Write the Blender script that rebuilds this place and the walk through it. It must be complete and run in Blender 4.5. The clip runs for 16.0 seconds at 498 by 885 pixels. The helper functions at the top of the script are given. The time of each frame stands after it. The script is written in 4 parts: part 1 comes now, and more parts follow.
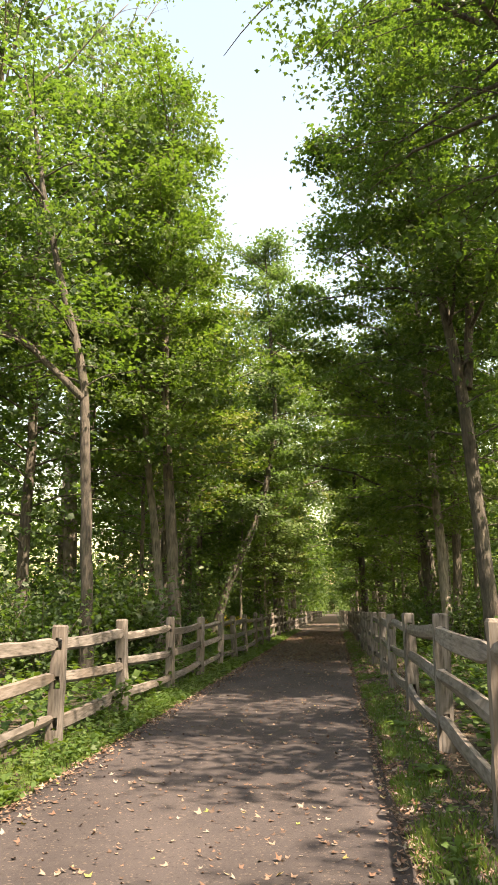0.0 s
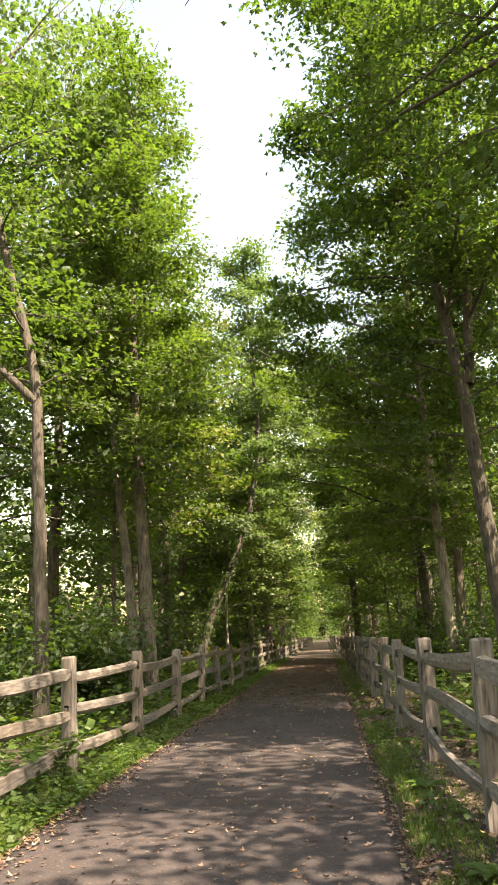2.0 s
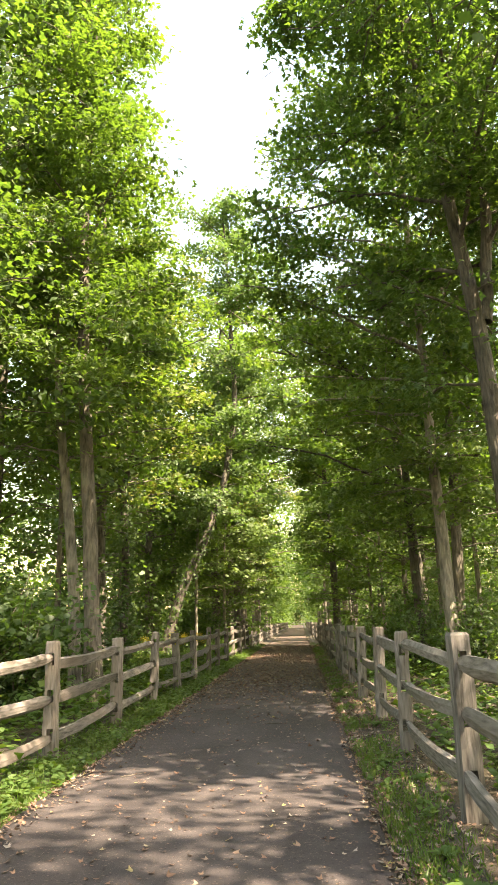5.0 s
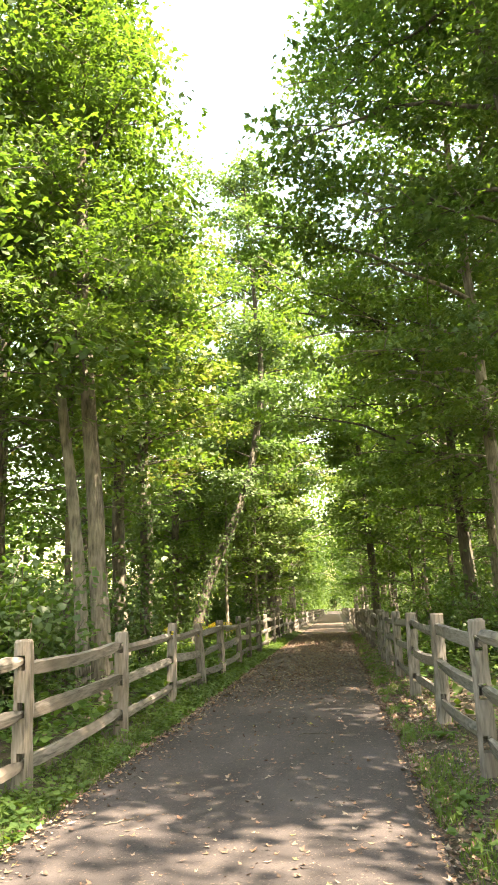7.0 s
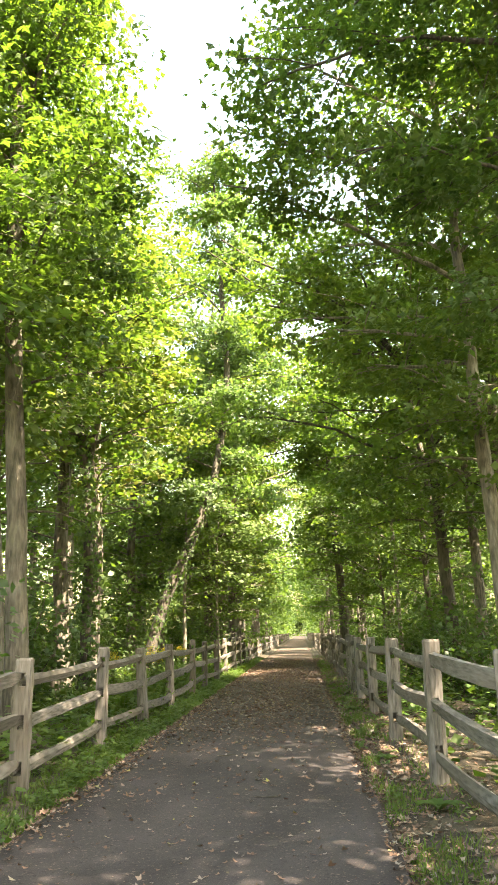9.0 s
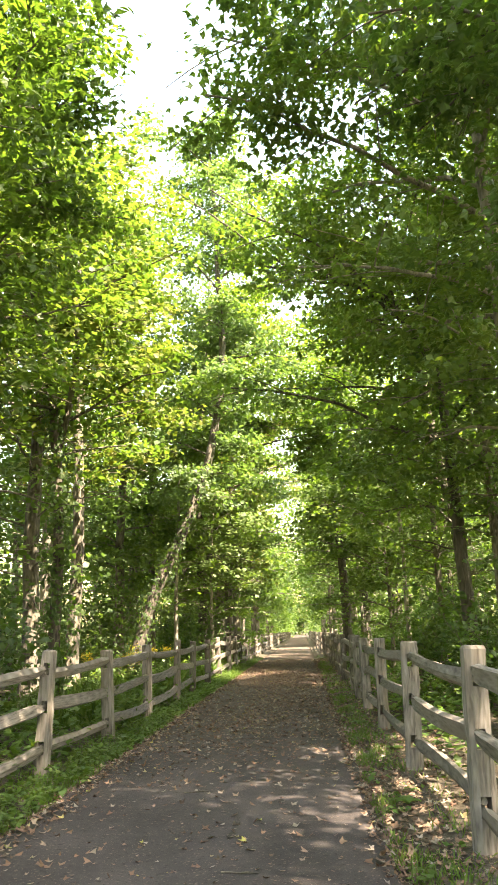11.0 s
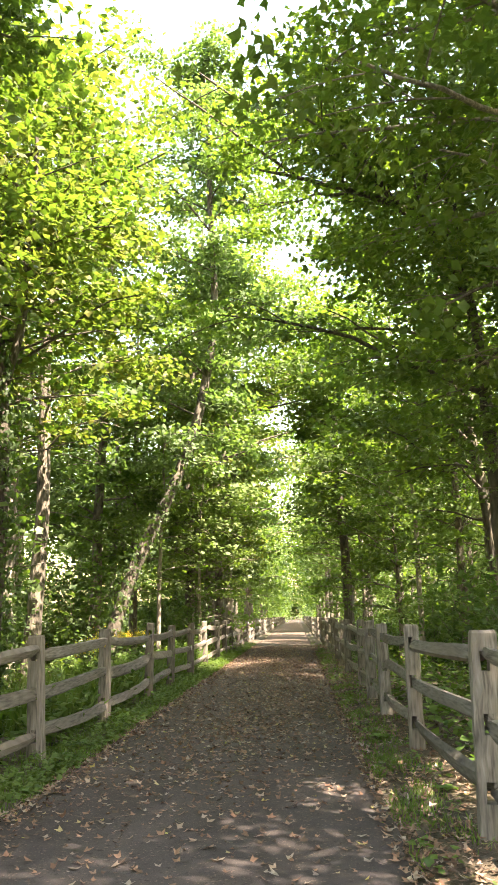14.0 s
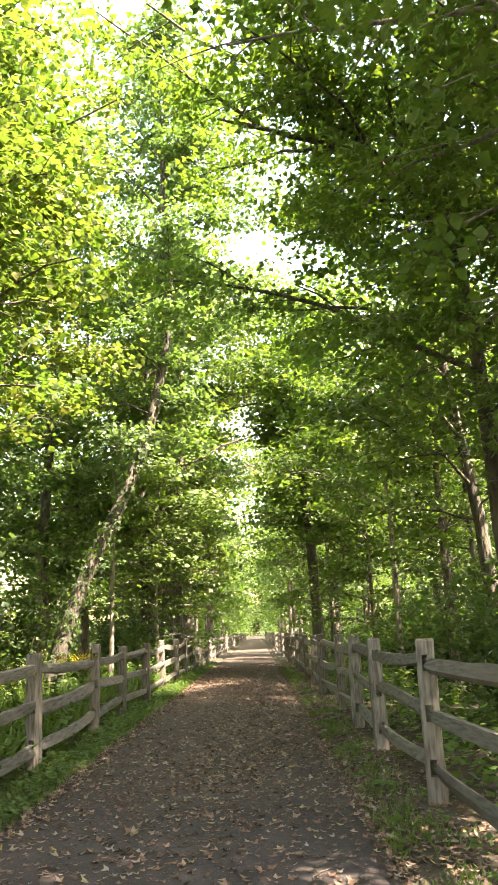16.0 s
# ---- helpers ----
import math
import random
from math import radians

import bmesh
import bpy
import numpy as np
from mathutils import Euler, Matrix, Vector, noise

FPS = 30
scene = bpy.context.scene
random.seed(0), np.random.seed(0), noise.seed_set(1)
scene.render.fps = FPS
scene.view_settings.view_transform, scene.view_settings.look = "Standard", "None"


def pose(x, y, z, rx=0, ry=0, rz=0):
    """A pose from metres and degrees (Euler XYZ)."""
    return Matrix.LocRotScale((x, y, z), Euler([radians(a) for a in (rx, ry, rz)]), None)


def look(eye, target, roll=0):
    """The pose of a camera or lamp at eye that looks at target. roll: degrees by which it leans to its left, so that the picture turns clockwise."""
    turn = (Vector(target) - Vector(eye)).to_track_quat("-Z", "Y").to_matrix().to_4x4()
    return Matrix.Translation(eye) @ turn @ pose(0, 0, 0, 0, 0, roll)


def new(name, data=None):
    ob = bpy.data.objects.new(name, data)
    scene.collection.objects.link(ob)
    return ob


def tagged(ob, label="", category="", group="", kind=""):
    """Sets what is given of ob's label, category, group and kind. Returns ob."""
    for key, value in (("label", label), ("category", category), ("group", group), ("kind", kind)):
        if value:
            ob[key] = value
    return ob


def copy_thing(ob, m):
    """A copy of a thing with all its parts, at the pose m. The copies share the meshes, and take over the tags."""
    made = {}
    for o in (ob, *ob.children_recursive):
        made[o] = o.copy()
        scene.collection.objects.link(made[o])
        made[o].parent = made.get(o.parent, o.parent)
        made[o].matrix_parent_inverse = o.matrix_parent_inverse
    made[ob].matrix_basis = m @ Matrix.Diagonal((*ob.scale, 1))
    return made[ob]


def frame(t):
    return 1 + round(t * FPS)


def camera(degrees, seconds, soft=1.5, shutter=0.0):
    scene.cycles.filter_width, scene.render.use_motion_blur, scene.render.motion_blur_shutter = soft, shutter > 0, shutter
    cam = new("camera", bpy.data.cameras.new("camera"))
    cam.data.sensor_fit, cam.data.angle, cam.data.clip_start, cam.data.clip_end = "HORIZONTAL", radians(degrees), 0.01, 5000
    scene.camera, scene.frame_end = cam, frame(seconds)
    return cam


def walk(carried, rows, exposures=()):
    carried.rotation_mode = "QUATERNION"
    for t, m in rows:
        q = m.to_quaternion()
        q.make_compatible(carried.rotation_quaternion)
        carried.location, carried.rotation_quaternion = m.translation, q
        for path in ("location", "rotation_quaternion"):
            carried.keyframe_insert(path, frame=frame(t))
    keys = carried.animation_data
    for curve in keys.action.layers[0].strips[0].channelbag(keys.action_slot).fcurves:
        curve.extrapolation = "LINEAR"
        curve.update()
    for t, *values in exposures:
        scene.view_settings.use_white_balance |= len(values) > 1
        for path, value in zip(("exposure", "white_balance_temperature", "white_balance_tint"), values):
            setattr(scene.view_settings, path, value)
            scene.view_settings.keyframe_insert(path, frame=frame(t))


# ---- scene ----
cam = camera(36.2, 16.0, soft=1.5)
METRES, EYE, TILT, LEAN, TURN = 17.0, 1.39, 12.5, 0.8, 6.3
EXPOSURES = [(0.0, 1.95, 8300, 16), (2.0, 2.15, 8400, 16), (3.7, 2.35, 8500, 17), (6.0, 3.08, 8300, 10), (12.0, 3.4, 8000, 12), (16.0, 3.35, 7700, 17)]
ROWS = [
    (0.0, 0.0, 0.0, 0.0, -0.0, 0.0, -0.0),
    (0.5, 0.003, 0.0304, -0.0057, -1.98, 0.75, 1.4),
    (1.0, 0.007, 0.0594, -0.0115, -1.43, 1.55, 1.38),
    (1.5, 0.0084, 0.0891, -0.0175, -1.24, 1.77, 1.39),
    (2.0, 0.0082, 0.119, -0.0252, -1.11, 1.99, 1.52),
    (2.5, 0.0082, 0.1489, -0.0302, -1.53, 2.38, 0.36),
    (3.0, 0.0088, 0.1764, -0.035, -4.68, 3.22, -0.34),
    (3.5, 0.0115, 0.2062, -0.0416, -4.72, 3.66, -1.23),
    (6.0, 0.0333, 0.3602, -0.0758, -1.49, -0.62, 1.62),
    (6.5, 0.033, 0.391, -0.0815, -1.16, -0.38, 1.82),
    (7.0, 0.0354, 0.4215, -0.0886, -0.27, -0.01, 1.79),
    (7.5, 0.0373, 0.4513, -0.0938, -1.5, 0.55, 1.39),
    (8.0, 0.0419, 0.4817, -0.1011, -2.41, 1.39, 1.22),
    (8.5, 0.0445, 0.5141, -0.1087, -2.53, 1.75, 0.9),
    (9.0, 0.0484, 0.5454, -0.117, -2.62, 1.65, 0.48),
    (11.5, 0.0716, 0.7016, -0.1498, -2.23, 1.51, 0.04),
    (12.0, 0.0732, 0.7326, -0.1578, -2.26, 1.32, -0.77),
    (12.5, 0.0763, 0.7627, -0.1668, -2.51, 0.25, -0.94),
    (13.0, 0.0778, 0.7942, -0.1727, -2.53, -0.22, -1.47),
    (13.5, 0.079, 0.8242, -0.1786, -2.6, -0.02, -1.17),
    (14.0, 0.0815, 0.8547, -0.1855, -2.66, 0.41, -0.59),
    (14.5, 0.0835, 0.8837, -0.1914, -4.44, 0.72, 0.15),
    (15.0, 0.0854, 0.9124, -0.1977, -5.68, 1.12, 0.38),
    (15.5, 0.083, 0.9432, -0.2041, -5.78, 1.24, 0.2),
    (16.0, 0.0848, 0.9712, -0.2114, -5.78, 1.63, 0.16),
]
walk(cam, [(t, pose(0, 0, EYE, TILT, LEAN, TURN) @ pose(METRES * x, METRES * y, METRES * z, 90 + pitch, roll, yaw)) for t, x, y, z, yaw, pitch, roll in ROWS],
     exposures=EXPOSURES)

# ---- sky and sun ----
SUN_AZ, SUN_EL = 127.0, 55.0          # degrees clockwise from the trail's direction; above the horizon
world = bpy.data.worlds.new("sky")
scene.world = world
world.use_nodes = True
wn = world.node_tree.nodes
sky = wn.new("ShaderNodeTexSky")
sky.sky_type, sky.sun_disc = "NISHITA", False
sky.sun_elevation, sky.sun_rotation = radians(SUN_EL), radians(SUN_AZ)
sky.air_density, sky.dust_density, sky.ozone_density = 1.9, 2.0, 0.3
wn["Background"].inputs["Strength"].default_value = 0.112
world.node_tree.links.new(sky.outputs["Color"], wn["Background"].inputs["Color"])
sun = new("sun", bpy.data.lights.new("sun", "SUN"))
sun.data.energy, sun.data.angle, sun.data.color = 5.0, radians(0.53), (1.0, 0.93, 0.82)
sdir = Vector((math.sin(radians(SUN_AZ)) * math.cos(radians(SUN_EL)), math.cos(radians(SUN_AZ)) * math.cos(radians(SUN_EL)), math.sin(radians(SUN_EL))))
sun.matrix_world = look(sdir * 60, (0, 0, 0))


# ---- materials ----
def material(name, rough=0.8):
    m = bpy.data.materials.new(name)
    m.use_nodes = True
    b = m.node_tree.nodes["Principled BSDF"]
    b.inputs["Roughness"].default_value = rough
    return m, m.node_tree.nodes, m.node_tree.links, b


def noise_node(n, l, scale, detail=4.0, stretch=None):
    co = n.new("ShaderNodeTexCoord")
    t = n.new("ShaderNodeTexNoise")
    t.inputs["Scale"].default_value, t.inputs["Detail"].default_value = scale, detail
    if stretch:
        mp = n.new("ShaderNodeMapping")
        mp.inputs["Scale"].default_value = stretch
        l.new(co.outputs["Object"], mp.inputs["Vector"])
        l.new(mp.outputs["Vector"], t.inputs["Vector"])
    else:
        l.new(co.outputs["Object"], t.inputs["Vector"])
    return t.outputs["Fac"]


def ramp(n, l, fac, stops):
    r = n.new("ShaderNodeValToRGB")
    els = r.color_ramp.elements
    while len(els) < len(stops):
        els.new(0.5)
    for e, (p, c) in zip(els, stops):
        e.position, e.color = p, (*c, 1)
    l.new(fac, r.inputs["Fac"])
    return r.outputs["Color"]


def mix(n, l, fac, a, b, how="MIX"):
    x = n.new("ShaderNodeMix")
    x.data_type, x.blend_type = "RGBA", how
    for value, key in ((fac, 0), (a, 6), (b, 7)):
        if isinstance(value, (int, float)):
            x.inputs[key].default_value = value
        elif isinstance(value, tuple):
            x.inputs[key].default_value = (*value, 1)
        else:
            l.new(value, x.inputs[key])
    return x.outputs[2]


def bump(n, l, b, height, strength, distance):
    k = n.new("ShaderNodeBump")
    k.inputs["Strength"].default_value, k.inputs["Distance"].default_value = strength, distance
    l.new(height, k.inputs["Height"])
    l.new(k.outputs["Normal"], b.inputs["Normal"])


def leaf_material(name, stops, through_stops, share=0.39, rough=0.5):
    """Leaves: a reflecting side and light that passes through, each leaf its own green."""
    m, n, l, b = material(name, rough)
    stops = [(p, (0.90 * r, 0.84 * g, 1.35 * u)) for p, (r, g, u) in stops]
    through_stops = [(p, (0.76 * r, 0.72 * g, 1.0 * u)) for p, (r, g, u) in through_stops]
    geo, info = n.new("ShaderNodeNewGeometry"), n.new("ShaderNodeObjectInfo")
    add = n.new("ShaderNodeMath")
    add.operation = "MULTIPLY_ADD"
    add.inputs[1].default_value = 0.75
    half = n.new("ShaderNodeMath")
    half.operation = "MULTIPLY"
    half.inputs[1].default_value = 0.25
    l.new(info.outputs["Random"], half.inputs[0])
    l.new(geo.outputs["Random Per Island"], add.inputs[0])
    l.new(half.outputs[0], add.inputs[2])
    patch = noise_node(n, l, 0.55, 2.0)
    front = mix(n, l, 0.5, ramp(n, l, add.outputs[0], stops), ramp(n, l, patch, stops))
    back = mix(n, l, 0.5, ramp(n, l, add.outputs[0], through_stops), ramp(n, l, patch, through_stops))
    l.new(front, b.inputs["Base Color"])
    b.inputs["Specular IOR Level"].default_value = 0.35
    tr = n.new("ShaderNodeBsdfTranslucent")
    l.new(back, tr.inputs["Color"])
    ms = n.new("ShaderNodeMixShader")
    ms.inputs[0].default_value = share
    l.new(b.outputs[0], ms.inputs[1])
    l.new(tr.outputs[0], ms.inputs[2])
    l.new(ms.outputs[0], n["Material Output"].inputs["Surface"])
    return m


def bark_material(name, dark, light, moss=0.2):
    m, n, l, b = material(name, 0.92)
    ridges = noise_node(n, l, 9.0, 10.0, (2.4, 2.4, 0.5))
    blot = noise_node(n, l, 1.3, 3.0)
    plates = noise_node(n, l, 4.5, 6.0, (1.0, 1.0, 0.6))
    col = ramp(n, l, mix(n, l, 0.5, ridges, plates), [(0.34, dark), (0.6, light)])
    col = mix(n, l, ramp(n, l, blot, [(0.52, (0, 0, 0)), (0.7, (moss,) * 3)]), col, (0.10, 0.115, 0.06))
    l.new(col, b.inputs["Base Color"])
    bump(n, l, b, ridges, 1.0, 0.05)
    return m


def plain(name, stops, scale, rough=0.9, grain=None, stretch=None, relief=0.4, depth=0.01):
    m, n, l, b = material(name, rough)
    big = noise_node(n, l, scale, 4.0, stretch)
    col = ramp(n, l, big, stops)
    fine = noise_node(n, l, grain or scale * 12, 5.0, stretch)
    col = mix(n, l, 0.55, col, ramp(n, l, fine, [(0.3, (0.35, 0.35, 0.35)), (0.7, (1.0, 1.0, 1.0))]), "MULTIPLY")
    l.new(col, b.inputs["Base Color"])
    bump(n, l, b, fine, relief, depth)
    return m


def island_material(name, stops, rough=0.8):
    m, n, l, b = material(name, rough)
    geo = n.new("ShaderNodeNewGeometry")
    l.new(ramp(n, l, geo.outputs["Random Per Island"], stops), b.inputs["Base Color"])
    return m


LEAF_MAPLE = leaf_material("maple_leaf", [(0.1, (0.052, 0.090, 0.023)), (0.55, (0.090, 0.145, 0.030)), (0.95, (0.142, 0.190, 0.034))],
                           [(0.1, (0.14, 0.31, 0.022)), (0.55, (0.23, 0.43, 0.027)), (0.95, (0.36, 0.51, 0.034))])
# Tree shade is put into this darker green; ivy and bushes share it.
LEAF_DARK_SHADED = leaf_material("dark_and_shaded_leaf", [(0.1, (0.034, 0.061, 0.022)), (0.55, (0.058, 0.098, 0.028)), (0.95, (0.092, 0.13, 0.032))],
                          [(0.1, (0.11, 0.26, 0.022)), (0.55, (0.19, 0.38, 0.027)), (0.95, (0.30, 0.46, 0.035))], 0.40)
LEAF_YELLOW = leaf_material("turning_leaf", [(0.1, (0.07, 0.115, 0.018)), (0.55, (0.13, 0.16, 0.02)), (0.85, (0.22, 0.19, 0.02)), (0.97, (0.28, 0.16, 0.03))],
                            [(0.1, (0.15, 0.31, 0.025)), (0.55, (0.22, 0.37, 0.03)), (0.85, (0.32, 0.36, 0.03)), (0.97, (0.38, 0.27, 0.03))])
LEAF_PALE = leaf_material("pale_leaf", [(0.1, (0.065, 0.11, 0.033)), (0.55, (0.095, 0.15, 0.042)), (0.95, (0.14, 0.195, 0.055))],
                          [(0.1, (0.15, 0.31, 0.04)), (0.55, (0.23, 0.42, 0.05)), (0.95, (0.33, 0.50, 0.065))])
LEAF_WEED = leaf_material("weed_leaf", [(0.1, (0.035, 0.08, 0.015)), (0.55, (0.07, 0.135, 0.02)), (0.95, (0.12, 0.17, 0.03))],
                          [(0.1, (0.10, 0.24, 0.015)), (0.55, (0.20, 0.38, 0.02)), (0.95, (0.32, 0.42, 0.03))], 0.35)
BLADE = leaf_material("grass_blade", [(0.1, (0.05, 0.10, 0.015)), (0.55, (0.08, 0.15, 0.02)), (0.9, (0.14, 0.17, 0.035)), (1.0, (0.24, 0.19, 0.08))],
                      [(0.1, (0.12, 0.28, 0.015)), (0.55, (0.22, 0.40, 0.02)), (0.9, (0.35, 0.42, 0.04)), (1.0, (0.40, 0.32, 0.10))], 0.35)
BARK = bark_material("grey_brown_bark", (0.032, 0.027, 0.022), (0.165, 0.138, 0.11))
BARK_DARK = bark_material("dark_bark", (0.025, 0.021, 0.018), (0.105, 0.088, 0.07))
BARK_PALE = bark_material("pale_bark", (0.06, 0.052, 0.042), (0.25, 0.215, 0.175), 0.15)
SOIL = plain("forest_soil", [(0.3, (0.03, 0.022, 0.014)), (0.5, (0.06, 0.044, 0.028)), (0.7, (0.105, 0.078, 0.05))], 3.0, 0.95, 60, None, 0.8, 0.02)
LITTER = island_material("fallen_leaf", [(0.0, (0.045, 0.030, 0.022)), (0.3, (0.12, 0.063, 0.040)), (0.65, (0.185, 0.11, 0.072)), (0.93, (0.22, 0.185, 0.155)), (0.99, (0.27, 0.21, 0.06)), (1.0, (0.2, 0.22, 0.05))], 0.75)


def asphalt_material():
    m, n, l, b = material("worn_asphalt", 0.88)
    grain = noise_node(n, l, 170.0, 3.0)
    blot = noise_node(n, l, 1.1, 5.0, (1.0, 0.45, 1.0))
    dust = noise_node(n, l, 7.0, 6.0)
    col = ramp(n, l, blot, [(0.3, (0.046, 0.039, 0.039)), (0.55, (0.065, 0.055, 0.055)), (0.75, (0.090, 0.075, 0.073))])
    col = mix(n, l, ramp(n, l, dust, [(0.5, (0, 0, 0)), (0.75, (0.35,) * 3)]), col, (0.095, 0.079, 0.072))
    col = mix(n, l, 0.6, col, ramp(n, l, grain, [(0.3, (0.35,) * 3), (0.5, (0.85,) * 3), (0.72, (1.0,) * 3)]), "MULTIPLY")
    where = n.new("ShaderNodeSeparateXYZ")
    l.new(n.new("ShaderNodeTexCoord").outputs["Object"], where.inputs[0])
    along = n.new("ShaderNodeMapRange")
    along.inputs["From Min"].default_value, along.inputs["From Max"].default_value = 20.0, 33.0
    along.inputs["To Max"].default_value = 0.75
    l.new(where.outputs["Y"], along.inputs["Value"])
    crumbs = ramp(n, l, noise_node(n, l, 26.0, 6.0), [(0.42, (0, 0, 0)), (0.6, (1, 1, 1))])
    col = mix(n, l, mix(n, l, 1.0, crumbs, along.outputs["Result"], "MULTIPLY"), col, (0.135, 0.088, 0.06))
    flecks = ramp(n, l, noise_node(n, l, 48.0, 3.0), [(0.62, (0, 0, 0)), (0.70, (0.6,) * 3)])
    col = mix(n, l, flecks, col, (0.20, 0.15, 0.115))
    pits = ramp(n, l, noise_node(n, l, 30.0, 5.0), [(0.30, (0.75,) * 3), (0.40, (0, 0, 0))])
    col = mix(n, l, pits, col, (0.025, 0.021, 0.02))
    l.new(col, b.inputs["Base Color"])
    b.inputs["Specular IOR Level"].default_value = 0.15
    bump(n, l, b, grain, 0.5, 0.006)
    return m


def rail_wood():
    """Old split cedar: silver-grey, grain along the piece, each piece its own tone."""
    m, n, l, b = material("weathered_cedar", 0.85)
    info = n.new("ShaderNodeObjectInfo")
    geo = n.new("ShaderNodeTexCoord")
    mp = n.new("ShaderNodeMapping")
    mp.inputs["Scale"].default_value = (1, 1, 1)
    l.new(geo.outputs["UV"], mp.inputs["Vector"])
    off = n.new("ShaderNodeVectorMath")
    off.operation = "MULTIPLY_ADD"
    off.inputs[1].default_value = (9.0, 5.0, 7.0)
    l.new(info.outputs["Random"], off.inputs[0])
    l.new(mp.outputs["Vector"], off.inputs[2])
    g = n.new("ShaderNodeTexNoise")
    g.inputs["Scale"].default_value, g.inputs["Detail"].default_value = 14.0, 6.0
    l.new(off.outputs[0], g.inputs["Vector"])
    blot = n.new("ShaderNodeTexNoise")
    blot.inputs["Scale"].default_value, blot.inputs["Detail"].default_value = 1.6, 3.0
    l.new(off.outputs[0], blot.inputs["Vector"])
    col = ramp(n, l, g.outputs["Fac"], [(0.28, (0.055, 0.047, 0.041)), (0.48, (0.15, 0.134, 0.12)), (0.72, (0.24, 0.217, 0.204))])
    col = mix(n, l, ramp(n, l, blot.outputs["Fac"], [(0.45, (0, 0, 0)), (0.7, (0.6,) * 3)]), col, (0.15, 0.115, 0.09))
    tone = ramp(n, l, info.outputs["Random"], [(0.0, (0.68, 0.66, 0.64)), (0.5, (0.9, 0.88, 0.86)), (1.0, (1.0, 0.95, 0.9))])
    l.new(mix(n, l, 1.0, col, tone, "MULTIPLY"), b.inputs["Base Color"])
    bump(n, l, b, g.outputs["Fac"], 0.6, 0.006)
    return m


ASPHALT, CEDAR = asphalt_material(), rail_wood()


# ---- mesh helpers ----
def mesh_from(name, verts, faces, mat, smooth=False):
    """A mesh from an array of vertices and an array of faces, all with as many corners."""
    me = bpy.data.meshes.new(name)
    verts, faces = np.asarray(verts, dtype=np.float32), np.asarray(faces, dtype=np.int32)
    k = faces.shape[1]
    me.vertices.add(len(verts))
    me.vertices.foreach_set("co", verts.ravel())
    me.loops.add(faces.size)
    me.loops.foreach_set("vertex_index", faces.ravel())
    me.polygons.add(len(faces))
    me.polygons.foreach_set("loop_start", np.arange(0, faces.size, k, dtype=np.int32))
    me.polygons.foreach_set("use_smooth", np.full(len(faces), smooth))
    me.update(calc_edges=True)
    me.materials.append(mat)
    return me


def child(name, me, parent, label=""):
    ob = new(name, me)
    ob.parent = parent
    return tagged(ob, label)


def normed(a):
    return a / np.maximum(np.linalg.norm(a, axis=-1, keepdims=True), 1e-6)


MAPLE = (np.array([(0, 0, 0), (0.74, 0.36, -0.14), (0.31, 0.55, -0.02), (0, 1.04, -0.18), (-0.31, 0.55, -0.02), (-0.74, 0.36, -0.14)]),
         np.array([(0, 1, 2), (0, 2, 3), (0, 3, 4), (0, 4, 5)]))
KITE = (np.array([(0, 0, 0), (0.58, 0.38, -0.12), (0, 1, -0.14), (-0.54, 0.44, -0.12)]), np.array([(0, 1, 2), (0, 2, 3)]))
CURL = (np.array([(0, 0, 0), (0.62, 0.30, 0.24), (0.22, 0.46, 0.04), (0.05, 1, 0.16), (-0.26, 0.5, 0.02), (-0.58, 0.42, 0.14)]), np.array([(0, 1, 2), (0, 2, 3), (0, 3, 4), (0, 4, 5)]))
BLADES = (np.array([(-0.05, 0, 0), (0.05, 0, 0), (0.03, 0.6, 0.10), (0.0, 1.0, 0.34)]), np.array([(0, 1, 2), (0, 2, 3)]))


def leaves(centre, tip, normal, size, shape):
    """Vertices and faces of many leaves at once."""
    tip = normed(tip)
    side = normed(np.cross(tip, normal))
    normal = np.cross(side, tip)
    uv, tri = shape
    v = centre[:, None, :] + size[:, None, None] * (uv[None, :, 0:1] * side[:, None, :] + uv[None, :, 1:2] * tip[:, None, :] + uv[None, :, 2:3] * normal[:, None, :])
    f = tri[None] + (np.arange(len(centre)) * len(uv))[:, None, None]
    return v.reshape(-1, 3), f.reshape(-1, 3)


def tubes(lines, sides):
    """Tapered round limbs along lines of (point, radius), as quads."""
    vs, fs, start = [], [], 0
    ang = np.linspace(0, 2 * np.pi, sides, endpoint=False)
    for pts, rad in lines:
        pts, rad = np.asarray(pts, float), np.asarray(rad, float)
        d = normed(np.gradient(pts, axis=0))
        ref = np.where(np.abs(d[:, 2:3]) > 0.9, np.array([[0.0, 1.0, 0.0]]), np.array([[0.0, 0.0, 1.0]]))
        ref = np.repeat(ref[:1], len(d), axis=0)
        a = normed(np.cross(d, ref))
        b = np.cross(d, a)
        ring = pts[:, None] + rad[:, None, None] * (np.cos(ang)[None, :, None] * a[:, None] + np.sin(ang)[None, :, None] * b[:, None])
        vs.append(ring.reshape(-1, 3))
        i, j = np.meshgrid(np.arange(len(pts) - 1), np.arange(sides), indexing="ij")
        j2 = (j + 1) % sides
        fs.append(np.stack([start + i * sides + j, start + i * sides + j2, start + (i + 1) * sides + j2, start + (i + 1) * sides + j], -1).reshape(-1, 4))
        start += len(pts) * sides
    return np.concatenate(vs), np.concatenate(fs)


